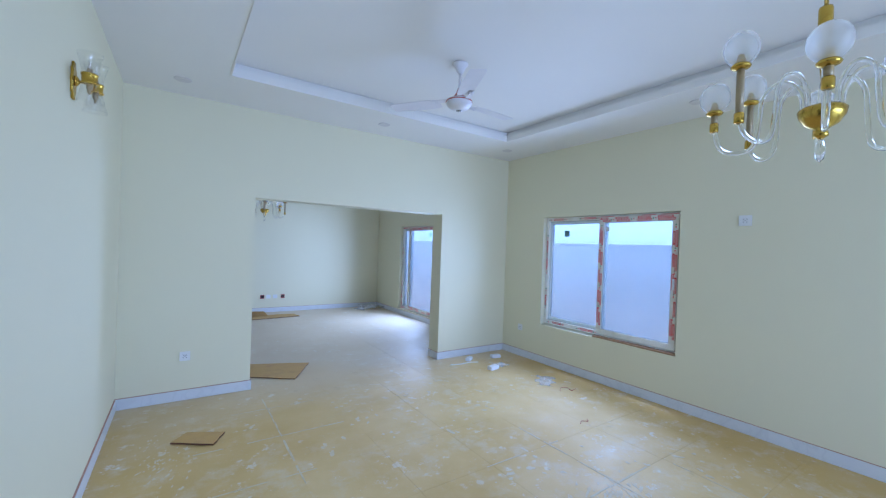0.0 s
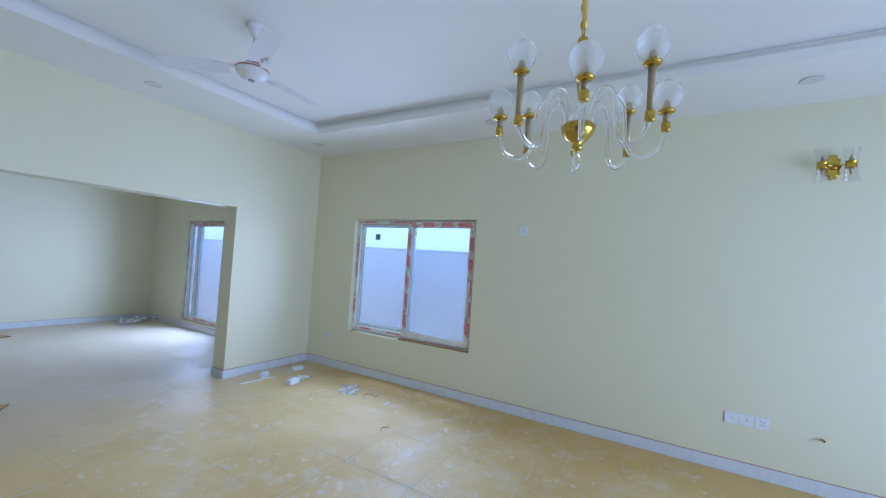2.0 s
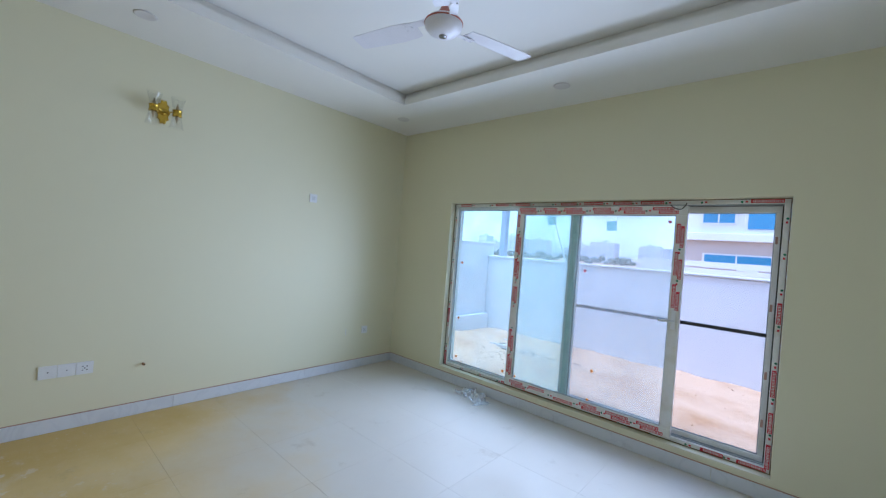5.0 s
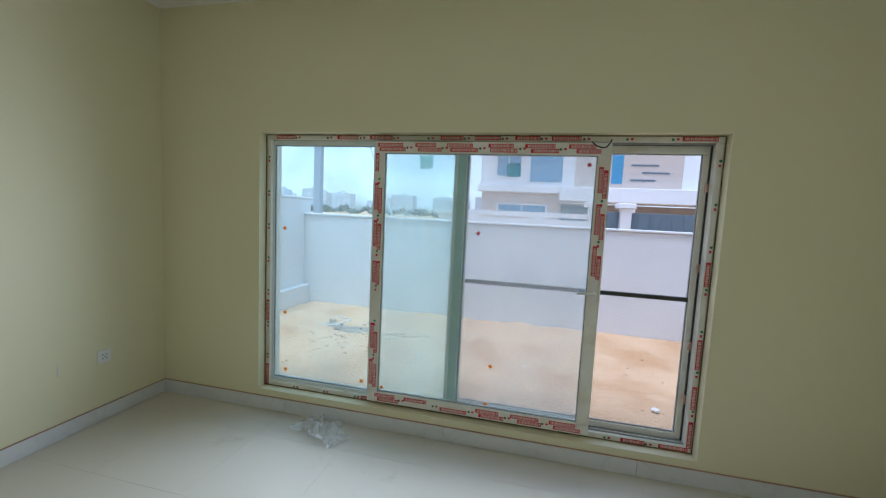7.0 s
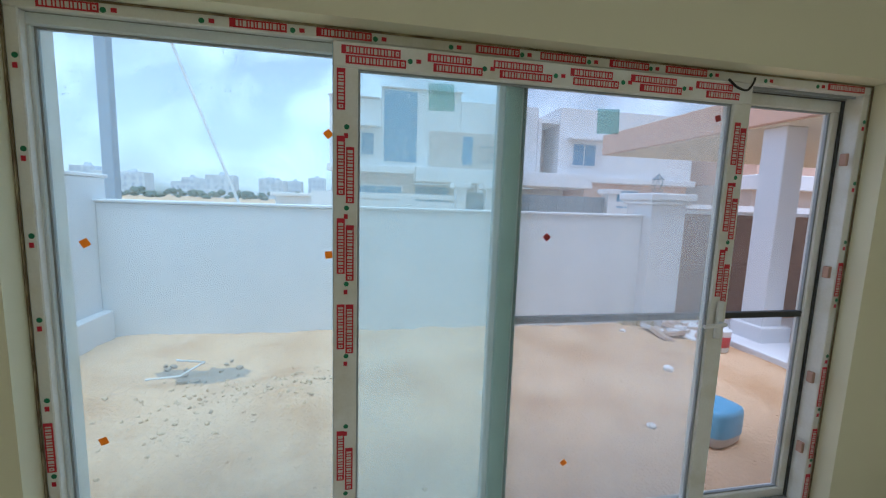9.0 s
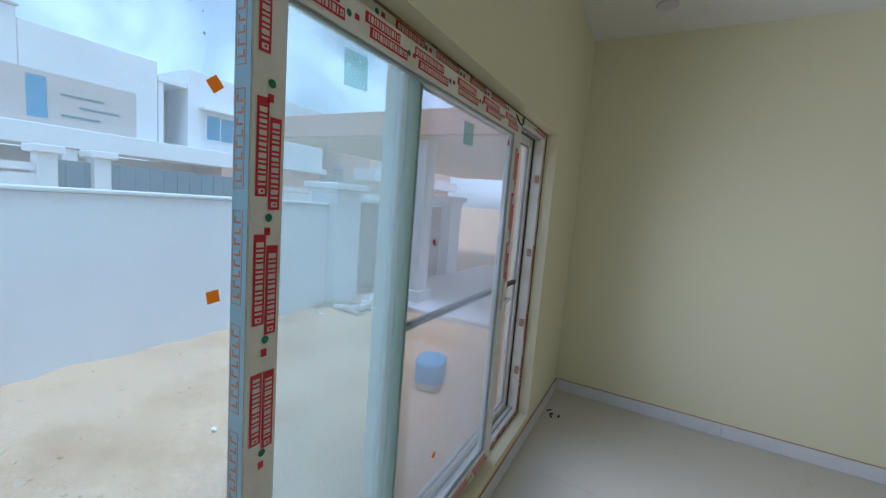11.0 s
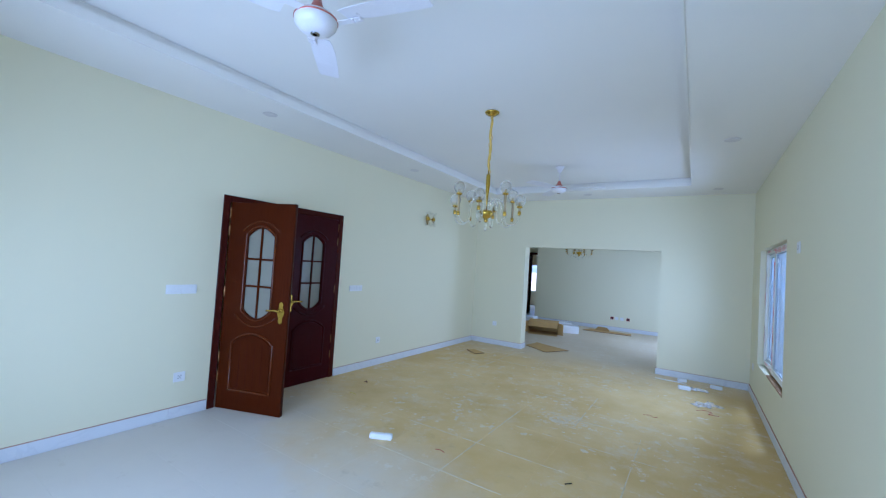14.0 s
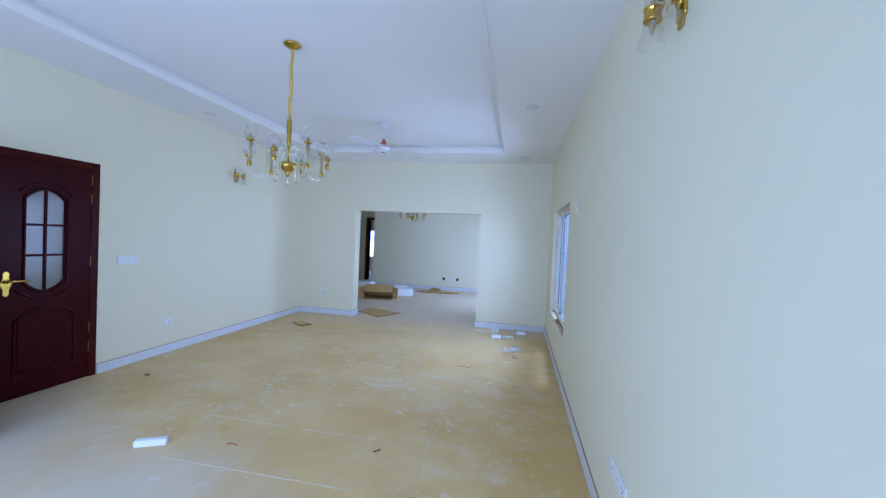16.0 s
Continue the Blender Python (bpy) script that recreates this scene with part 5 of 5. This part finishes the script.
gp = root("gate_pillar", pose(-1.22, -3.85, G), "white square gate pillar with a stepped cap", "gate pillar", "gate pillars")
part("shaft", box(-0.27, 0.27, -0.27, 0.27, -0.1, 1.72, bevel=0.01), M_BWALL, gp)
part("cap", box(-0.36, 0.36, -0.36, 0.36, 1.78, 1.88, bevel=0.015), M_HWHITE, gp)
part("cap_moulding", box(-0.32, 0.32, -0.32, 0.32, 1.721, 1.779, bevel=0.015), M_HWHITE, gp)
ln = root("gate_lantern", pose(-1.22, -3.85, G + 1.88), "dark caged lantern on the gate pillar", "lantern")
part("lantern_base", lathe(bmesh.new(), [(0.05, 0), (0.05, 0.02), (0.03, 0.03)], 12), M_HDARK, ln)
for k in range(6):
    a = k * math.pi / 3
    part("cage_bar", tube(bmesh.new(), [(0.06 * math.cos(a), 0.06 * math.sin(a), 0.03), (0.085 * math.cos(a + 0.5), 0.085 * math.sin(a + 0.5), 0.13), (0.06 * math.cos(a + 1), 0.06 * math.sin(a + 1), 0.20)], 0.006, 6), M_HDARK, ln)
part("lantern_roof", lathe(bmesh.new(), [(0.085, 0.20), (0.09, 0.21), (0.03, 0.26), (0.008, 0.29)], 12), M_HDARK, ln)
copy_thing(gp, pose(-4.9, -3.85, G))


def gate(m, length, label, material):
    g = root("gate", m, label, "gate", "yard gates")
    part("panel", box(0, length, -0.02, 0.02, 0.04, 1.60, bevel=0.004), material, g)
    for z in (0.04, 0.8, 1.56):
        part("rail", box(0, length, 0.021, 0.05, z, z + 0.05, bevel=0.004), material, g)
    part("top_band", box(-0.0, length, -0.03, 0.03, 1.601, 1.66, bevel=0.006), M_HWHITE, g)
    return g


gate(pose(-4.62, -3.85, G), 3.12, "brown sheet-metal yard gate with a white top band", M_BROWN)

# carport slab, column and the pilaster beside the door
cs = root("carport", pose(0, 0, 0), "peach carport roof slab on a white column", "carport")
part("slab", box(-10.0, -1.75, -6.2, -0.3, 2.56, 2.95, bevel=0.01), M_HPINK, cs)
part("soffit_band", box(-9.9, -1.83, -6.1, -0.32, 2.545, 2.559), M_SOFFIT, cs)
part("column", box(-2.25, -1.95, -3.0, -2.7, G - 0.1, 2.544, bevel=0.01), M_HWHITE, cs)
part("column_base", box(-2.32, -1.88, -3.07, -2.63, G - 0.1, 0.10, bevel=0.01), M_HWHITE, cs)
tagged(finish("wall_pilaster", box(0.18, 0.55, -0.42, -TH - 0.002, G - 0.1, 3.2, bevel=0.006), M_HPINK), kind="structure")
tagged(finish("pavement_carport", box(-7.0, -1.6, -3.6, -0.3, G - 0.1, G + 0.06, bevel=0.01), M_BWALL), kind="structure")
tagged(finish("wall_yard_west", box(-10.3, -10.1, -3.6, 0.0, G, 3.2), M_HPINK), kind="structure")

# things in the yard
BUCKET_AT = (-1.25, -2.62)
jc = root("plastic_tub", pose(0.35, -1.07, G - 0.01, 0, 0, 15) @ Matrix.Scale(0.87, 4), "blue plastic drum lying half buried in sand", "plastic drum")
bm = bmesh.new()
rings = []
for i in range(9):
    t = i / 8
    z = 0.30 * t
    wd = 0.5 - 0.06 * (abs(t - 0.5) * 2) ** 4 - (0.03 if i in (0, 8) else 0)
    ring = []
    for k in range(20):
        a = 2 * math.pi * k / 20
        s = lambda v: math.copysign(abs(v) ** 0.55, v)
        ring.append(bm.verts.new((0.19 * s(math.cos(a)) * wd * 2, 0.15 * s(math.sin(a)) * wd * 2, z)))
    rings.append(ring)
ring_faces(bm, rings)
bm.faces.new(list(reversed(rings[0])))
bm.faces.new(rings[-1])
part("lower_body", bm, M_GREYP, jc, "dusty clear lower half", smooth=True)
bm = bmesh.new()
rings = []
for z, f in ((0.10, 1.035), (0.27, 1.03), (0.305, 0.99), (0.318, 0.88), (0.322, 0.5)):
    ring = []
    for k in range(20):
        a = 2 * math.pi * k / 20
        s = lambda v: math.copysign(abs(v) ** 0.55, v)
        ring.append(bm.verts.new((0.19 * s(math.cos(a)) * f, 0.15 * s(math.sin(a)) * f, z)))
    rings.append(ring)
ring_faces(bm, rings)
bm.faces.new(rings[-1])
part("blue_lid", bm, M_BLUE, jc, "blue lid half", smooth=True)


def rock(bm, at, size, rnd):
    v = bmesh.ops.create_icosphere(bm, subdivisions=1, radius=1)["verts"]
    sc = Vector((rnd.uniform(0.6, 1.2), rnd.uniform(0.6, 1.2), rnd.uniform(0.35, 0.8))) * size
    for q in v:
        q.co = Vector((q.co.x * sc.x, q.co.y * sc.y, q.co.z * sc.z)) * rnd.uniform(0.8, 1.15) + Vector(at)


rnd = random.Random(11)
hp = root("rubble_heap", pose(-1.36, -3.18, G), "heap of broken bricks and slabs by the gate", "rubble")
for i in range(30):
    bm = bmesh.new()
    a, d = rnd.uniform(0, 6.28), rnd.uniform(0, 0.5)
    B(bm, -rnd.uniform(0.06, 0.22), rnd.uniform(0.06, 0.22), -0.08, 0.08, -0.03, 0.03, bevel=0.012)
    bmesh.ops.transform(bm, matrix=Matrix.Translation((d * math.cos(a), d * 0.6 * math.sin(a), 0.03 + 0.10 * (0.5 - d))) @ Euler((rnd.uniform(-0.4, 0.4), rnd.uniform(-0.4, 0.4), rnd.uniform(0, 3))).to_matrix().to_4x4(), verts=bm.verts)
    part("brick", bm, M_RUBBLE if i % 3 else M_BWALL, hp)
# soil slope by the wall; its shade is put into the darker colour
pit = root("soil_heap", pose(4.4, -2.75, G), "soil slope, its shade painted dark, with a broken frame beside the wall", "soil heap")
bm = bmesh.new()
rows = []
for i in range(7):
    f = (i + 0.02) / 6
    ring = []
    for k in range(22):
        a = 2 * math.pi * k / 22
        q = 1 + 0.35 * noise.noise((2 * math.cos(a), 2 * math.sin(a), 3))
        x, y = 0.50 * f * q * math.cos(a), 0.20 * f * q * math.sin(a)
        ring.append(bm.verts.new((x, y, ground_z(4.4 + x, -2.75 + y) - G + 0.03 * (1 - f) + 0.03 * noise.noise((x * 8, y * 8, 5)) * (1 - f) + 0.006 - 0.012 * f)))
    rows.append(ring)
ring_faces(bm, rows)
part("shaded_slope", bm, M_SOIL_SHADE, pit, smooth=True)
bm = bmesh.new()
for i in range(14):
    a, d = rnd.uniform(0, 6.28), rnd.uniform(0, 1) ** 0.6
    x, y = 0.55 * d * math.cos(a), 0.28 * d * math.sin(a)
    rock(bm, (x, y, ground_z(4.4 + x, -2.75 + y) - G + 0.02), rnd.uniform(0.02, 0.05), rnd)
part("stones", bm, M_SOIL_SHADE, pit)
part("frame_strip", tube(bmesh.new(), [(0.25, 0.05, 0.10), (0.02, 0.02, 0.06), (0.12, 0.30, 0.05), (0.38, 0.32, 0.04)], 0.010, 6), M_HWHITE, pit)
bm = bmesh.new()
for i in range(170):
    x, y = rnd.uniform(-1.5, 5.5), rnd.uniform(-3.6, -0.5)
    rock(bm, (x, y, ground_z(x, y) + 0.002), rnd.uniform(0.006, 0.022), rnd)
tagged(finish("pebbles", bm, M_SAND), "scattered clods and pebbles on the yard's sand", "pebbles", kind="stuff")
for x, y, s in ((-0.17, -2.14, 0.06), (0.74, -1.23, 0.035), (-0.98, -3.22, 0.06), (-0.52, -3.38, 0.05), (1.9, -1.9, 0.03)):
    o = root("paper_scrap", pose(x, y, ground_z(x, y) + 0.01, 0, 0, 40 * x), "crumpled white paper scrap on the sand", "paper scrap", "yard litter")
    bm = bmesh.new()
    rock(bm, (0, 0, 0.01), s, rnd)
    part("scrap", bm, M_FOAM, o)

# loose clods on the mound
bm = bmesh.new()
for i in range(260):
    x, y = rnd.gauss(3.65, 0.55), rnd.gauss(-2.0, 0.30)
    rock(bm, (x, y, ground_z(x, y) + 0.004), rnd.uniform(0.006, 0.026), rnd)
tagged(finish("mound_clods", bm, M_CLOD), "pale broken clods on the loose sand mound", "clods", kind="stuff")


def weed_tuft(x, y, seed):
    """Dry weeds: thin bent blades from one root."""
    rw = random.Random(seed)
    o = root("weed_tuft", pose(x, y, ground_z(x, y)), "dry yellow weed tuft at the wall's foot", "weed", "dry weeds")
    bm = bmesh.new()
    for i in range(46):
        a, le, h = rw.uniform(0, 6.28), rw.uniform(0.02, 0.09), rw.uniform(0.05, 0.13)
        bx, by = rw.gauss(0, 0.03), rw.gauss(0, 0.03)
        dx, dy = math.cos(a), math.sin(a)
        v = [bm.verts.new(p) for p in ((bx - dy * 0.004, by + dx * 0.004, -0.01), (bx + dy * 0.004, by - dx * 0.004, -0.01), (bx + dx * le * 0.5 + dy * 0.003, by + dy * le * 0.5 - dx * 0.003, h * 0.7), (bx + dx * le, by + dy * le, h))]
        bm.faces.new(v)
    part("blades", bm, M_WEED, o)


weed_tuft(-1.02, -3.52, 1)
weed_tuft(-0.74, -3.64, 2)
weed_tuft(-0.88, -3.60, 3)

pb = root("paint_bucket", pose(BUCKET_AT[0], BUCKET_AT[1], ground_z(*BUCKET_AT)), "white paint bucket with a dark red band on the sand", "bucket")
part("pail", lathe(bmesh.new(), [(0.002, 0.002), (0.105, 0.0), (0.11, 0.01), (0.125, 0.25), (0.128, 0.26), (0.120, 0.26), (0.104, 0.012)], 24), M_HWHITE, pb, smooth=True)
part("red_band", lathe(bmesh.new(), [(0.1135, 0.06), (0.1145, 0.061), (0.1225, 0.19), (0.1215, 0.191)], 24), M_REDTAG, pb, smooth=True)
part("bail", tube(bmesh.new(), [(0.128 * math.cos(a), 0.02, 0.235 + 0.10 * math.sin(a)) for a in [math.pi * k / 10 for k in range(11)]], 0.003, 6), M_HDARK, pb)

# post and leaning strut past the corner
po = root("steel_post", pose(7.0, -6.1, G), "tall blue-grey steel post behind the wall", "post")
part("shaft", box(-0.085, 0.085, -0.085, 0.085, 0, 6.0, bevel=0.01), M_POST, po)
part("foot_plate", box(-0.25, 0.25, -0.25, 0.25, 0, 0.03), M_POST, po)
so = root("leaning_pole", pose(4.50, -6.0, G), "thin pale pole leaning behind the wall", "pole")
part("shaft", tube(bmesh.new(), [(0, 0, 0), (1.92, 0, 5.2)], 0.024, 10), M_HWHITE, so)

# neighbour's low wall with slots
nw = tagged(new("neighbour_wall"), "low white neighbour's wall with slots and capped pillars", "garden wall", kind="structure")
run = wall("slotted_run", 'x', -11.2, -11.0, -14, 4.6, G, 1.72, [(-9.5 + 2.3 * i, -7.7 + 2.3 * i, 1.50, 1.56) for i in range(6)] + [(-5.04, 0.0, G, 1.72)], M_HWHITE)
run.parent = nw
for x in (0.05, -0.9, -5.2):
    p = part("pillar", box(x - 0.16, x + 0.16, -11.3, -10.9, G, 1.95, bevel=0.01), M_HWHITE, nw)
    part("cap", box(x - 0.27, x + 0.27, -11.4, -10.8, 1.951, 2.12, bevel=0.02), M_HWHITE, p)
for xa, xb in ((-5.03, -1.07), (-0.73, -0.12)):
    sg = part("sheet_gate", box(xa, xb, -11.12, -11.08, G + 0.05, 1.84, bevel=0.004), M_HDARK, nw)
    k = xa + 0.06
    while k < xb - 0.08:
        part("gate_rib", box(k, k + 0.05, -11.079, -11.055, G + 0.08, 1.82, bevel=0.004), M_HDARK, sg)
        k += 0.33


def house_window(parent, x0, x1, z0, z1, y, panes=2):
    w = part("window", box(x0 - 0.06, x1 + 0.06, y - 0.05, y + 0.03, z0 - 0.06, z1 + 0.06, bevel=0.01), M_HWHITE, parent)
    s = (x1 - x0) / panes
    for k in range(panes):
        part("pane", box(x0 + k * s + 0.03, x0 + (k + 1) * s - 0.03, y + 0.031, y + 0.036, z0, z1), M_HGLASS, w)
    return w


ha = root("house", pose(0, 0, 0), "white and beige two-storey house with tall blue glazing", "house", "houses over the street")
part("wall", box(0.70, 4.75, -25, -18, 2.95, 6.15, bevel=0.02), M_HWHITE, ha)
part("ground_floor_wall", box(0.72, 4.65, -25, -18.05, G, 2.94, bevel=0.02), M_HBEIGE, ha)
part("string_course", box(0.65, 4.85, -18.3, -17.75, 2.78, 3.12, bevel=0.02), M_HWHITE, ha)
part("stair_tower", box(-1.40, 2.40, -25, -17.95, 2.96, 6.66, bevel=0.02), M_HWHITE, ha)
part("tall_glazing", box(0.72, 2.27, -17.945, -17.90, 3.34, 6.58), M_HGLASS, ha, "tall blue glazing")
part("upper_wing", box(-5.42, -1.41, -25, -17.96, 2.97, 6.35, bevel=0.02), M_HWHITE, ha)
part("recess_panel", box(-4.65, 0.12, -17.949, -17.93, 3.10, 4.88), M_HBEIGE, ha)
part("recess_window", box(-2.05, -1.55, -17.929, -17.91, 3.35, 4.70), M_HGLASS, ha)
for i, (xa, xb) in enumerate(((-3.6, -2.4), (-4.1, -2.9), (-3.5, -2.4))):
    part("shadow_slot", box(xa, xb, -17.929, -17.91, 4.2 - 0.35 * i, 4.28 - 0.35 * i), M_HDARK, ha)
part("balcony_band", box(-8.2, 0.80, -19.5, -17.2, 2.42, 3.10, bevel=0.02), M_HWHITE, ha)
part("porch_back_wall", box(-8.2, 0.71, -20.5, -20.3, G, 2.415), M_HBEIGE, ha)
part("porch_window", box(-1.4, 0.55, -20.29, -20.25, 0.9, 2.3), M_HGLASS, ha)
part("porch_column", box(-2.6, -2.2, -17.7, -17.3, G, 2.415), M_HWHITE, ha)
house_window(ha, 2.72, 3.95, 3.60, 4.60, -17.98)
part("window_hood", box(2.5, 4.2, -17.99, -17.55, 4.85, 4.97, bevel=0.01), M_HWHITE, ha)
house_window(ha, 1.38, 3.80, 1.60, 2.15, -18.03)
part("parapet", box(-1.45, 2.45, -18.0, -17.88, 6.665, 6.74), M_HBEIGE, ha)
part("parapet", box(2.46, 4.80, -18.05, -17.93, 6.155, 6.23), M_HBEIGE, ha)

hb = root("house", pose(0, 0, 0), "white and peach two-storey house with a hooded window", "house", "houses over the street")
part("wall", box(-14.5, -6.58, -25, -17.9, 2.9, 6.45, bevel=0.02), M_HWHITE, hb)
part("loggia_back_wall", box(-6.57, -5.44, -25, -19.6, 2.97, 5.6), M_HBEIGE, hb)
part("loggia_roof", box(-6.57, -5.44, -25, -17.95, 5.61, 5.85, bevel=0.02), M_HWHITE, hb)
part("loggia_post", box(-5.66, -5.46, -18.2, -18.0, 2.97, 5.6), M_HWHITE, hb)
part("ground_floor_wall", box(-14.5, -8.25, -25, -18.1, G, 2.89, bevel=0.02), M_HPINK, hb)
part("string_course", box(-14.6, -8.25, -18.3, -17.6, 2.75, 3.05, bevel=0.02), M_HWHITE, hb)
house_window(hb, -8.65, -7.35, 3.62, 4.68, -17.88)
part("window_hood", box(-9.0, -7.0, -17.89, -17.4, 4.85, 4.97, bevel=0.01), M_HWHITE, hb)
house_window(hb, -11.5, -9.8, 1.2, 2.4, -18.08)
hc = root("house", pose(0, 0, 0), "peach and white house beyond the gate", "house", "houses over the street")
part("wall", box(-26, -15.5, -24, -15.0, 2.9, 6.0, bevel=0.02), M_HPINK, hc)
part("ground_floor_wall", box(-26, -15.5, -24, -15.1, G, 2.89, bevel=0.02), M_HBEIGE, hc)
part("balcony_band", box(-26, -15.2, -16, -14.3, 2.6, 3.3, bevel=0.02), M_HWHITE, hc)
house_window(hc, -18.0, -16.4, 3.8, 5.0, -14.98)
part("parapet", box(-26.1, -15.4, -15.2, -14.9, 6.005, 6.2), M_HWHITE, hc)

# far low sheds, trees and tower blocks
sh = root("shed", pose(4.6, -32, G), "low long pale shed far beyond the wall", "shed")
part("wall", box(-6, 5, -3, 3, 0, 1.7), M_BWALL, sh)
part("roof", box(-6.3, 5.3, -3.3, 3.3, 1.701, 1.95, bevel=0.03), M_HWHITE, sh)
rnd = random.Random(3)
for i in range(20):
    x = 20 + i * 7.5 + rnd.uniform(-2, 2)
    y = -230 + rnd.uniform(-30, 30)
    hgt = rnd.uniform(5, 13)
    wd = rnd.uniform(3.0, 6.5)
    t = root("tower_block", pose(x, y, G), "hazy pale tower block on the far skyline", "tower block", "far tower blocks")
    part("wall", box(-wd, wd, -4, 4, 0, hgt, bevel=0.1), M_FAR, t)
    bm = bmesh.new()
    for fl in range(int(hgt / 3)):
        for k in range(4):
            xx = -wd + 2 * wd * (k + 0.5) / 4
            B(bm, xx - 0.6, xx + 0.6, 4.01, 4.06, 1 + fl * 3, 2.6 + fl * 3)
    part("window_rows", bm, M_FARW, t)
    part("roof_tank", box(-1, 1, -1, 1, hgt + 0.001, hgt + 1.4), M_FAR, t)
bm = bmesh.new()
for i in range(420):
    x = rnd.uniform(-60, 190)
    rock(bm, (x, -150 + rnd.uniform(-12, 12), rnd.uniform(0.2, 2.4)), rnd.uniform(0.8, 2.0), rnd)
tagged(finish("far_trees", bm, M_LEAF), "low hazy green line of far trees", "trees", kind="stuff")

# ---- floor tiles, last ----
tile = {}


def tile_piece(w, d):
    key = (round(w, 3), round(d, 3))
    if key not in tile:
        bm = box(0.0004, w - 0.0004, 0.0004, d - 0.0004, -0.008, 0.0, bevel=0.0005)
        me = bpy.data.meshes.new("floor_tile")
        bm.to_mesh(me)
        bm.free()
        me.materials.append(M_TILE)
        tile[key] = me
    return tile[key]


def lay(x0, x1, y0, y1):
    ya = y0
    while ya < y1 - 0.01:
        yb = min(y1, 0.3 + 0.6 * (math.floor((ya - 0.3) / 0.6 + 1e-6) + 1))
        xa = x0
        while xa < x1 - 0.01:
            xb = min(x1, 0.6 * (math.floor(xa / 0.6 + 1e-6) + 1))
            o = new("floor_tile", tile_piece(xb - xa, yb - ya))
            o.location = (xa, ya, 0)
            o.parent = floor
            xa = xb
        ya = yb


lay(0, W, 0, L)
lay(1.13, 3.49, L, N0)
lay(-3.5, W, N0, N1)
lay(-3.5, -0.28, N1, 14.2)
lay(-TH, 0, 2.76, 4.33)
tagged(finish("floor_back_room", box(-3.5, 0.9, 14.2, 17.4, -0.0014, 0.002), M_TILE), kind="structure")
tagged(finish("floor_lobby", box(-2.2, -TH, 1.6, 5.6, -0.0014, 0.002), M_TILE), kind="structure")

# grout smeared over some joints
rnd = random.Random(8)
bm = bmesh.new()
for axis, at, a0, a1, wd in (('y', 1.20, 6.1, 7.75, 0.012), ('x', 6.90, 0.60, 1.75, 0.010), ('x', 6.30, 0.35, 1.30, 0.008), ('y', 3.00, 4.9, 5.95, 0.010), ('x', 5.70, 2.35, 3.30, 0.009),
                             ('x', 5.10, 2.7, 3.4, 0.011), ('x', 3.30, 1.70, 3.10, 0.010), ('y', 2.40, 3.0, 4.9, 0.009), ('x', 3.90, 1.65, 3.1, 0.008), ('y', 3.60, 3.3, 5.0, 0.007), ('x', 4.50, 2.4, 3.7, 0.006), ('x', 7.50, 0.9, 1.6, 0.007)):
    a = a0
    while a < a1:
        b = a + rnd.uniform(0.04, 0.14)
        if rnd.random() < 0.86:
            h1, h2 = wd * rnd.uniform(0.25, 0.8), wd * rnd.uniform(0.25, 0.8)
            s = (a, b, at - h1, at + h2) if axis == 'x' else (at - h1, at + h2, a, b)
            B(bm, *s, -0.001, rnd.uniform(0.0008, 0.0018))
        a = b
tagged(finish("grout_smears", bm, M_SMEAR), "whitish grout smeared along the floor joints", "grout smears", kind="stuff")

# thin plaster flakes and smears trodden into the dust, as shoes and buckets left them
rnd = random.Random(31)
bm = bmesh.new()


def smear(x, y, r, stretch, turn, top):
    """A flat flake with a ragged rim."""
    ring = []
    for k in range(11):
        q, w = 2 * math.pi * k / 11, r * rnd.uniform(0.45, 1.15)
        u, v = w * stretch * math.cos(q), w * math.sin(q)
        ring.append((x + u * math.cos(turn) - v * math.sin(turn), y + u * math.sin(turn) + v * math.cos(turn)))
    up = [bm.verts.new((a, b, top)) for a, b in ring]
    lo = [bm.verts.new((a, b, -0.0005)) for a, b in ring]
    ring_faces(bm, [lo, up])
    bm.faces.new(up)


for i in range(46):
    x, y = rnd.uniform(0.9, 3.9), rnd.uniform(4.2, 7.7)
    t = rnd.uniform(0, 3.1)
    n = rnd.randint(1, 5)
    for k in range(n):
        smear(x + rnd.gauss(0, 0.05), y + rnd.gauss(0, 0.05), rnd.uniform(0.007, 0.024), rnd.uniform(1.0, 2.4), t + rnd.uniform(-0.4, 0.4), rnd.uniform(0.0006, 0.0016))
# one scraped patch beside a joint cross
for i in range(120):
    smear(2.86 + rnd.gauss(0, 0.13), 5.02 + rnd.gauss(0, 0.10), rnd.uniform(0.003, 0.013), rnd.uniform(1.2, 4.5), rnd.choice((0.5, 1.2)) + rnd.gauss(0, 0.2), rnd.uniform(0.0006, 0.0014))
for i in range(70):
    smear(0.42 + rnd.gauss(0, 0.10), 6.95 + rnd.gauss(0, 0.25), rnd.uniform(0.003, 0.010), rnd.uniform(1.2, 3.5), 1.2 + rnd.gauss(0, 0.3), rnd.uniform(0.0006, 0.0014))
tagged(finish("plaster_flakes", bm, M_FLAKE), "pale plaster scuffs and flakes on the dusty floor", "plaster flakes", kind="stuff")
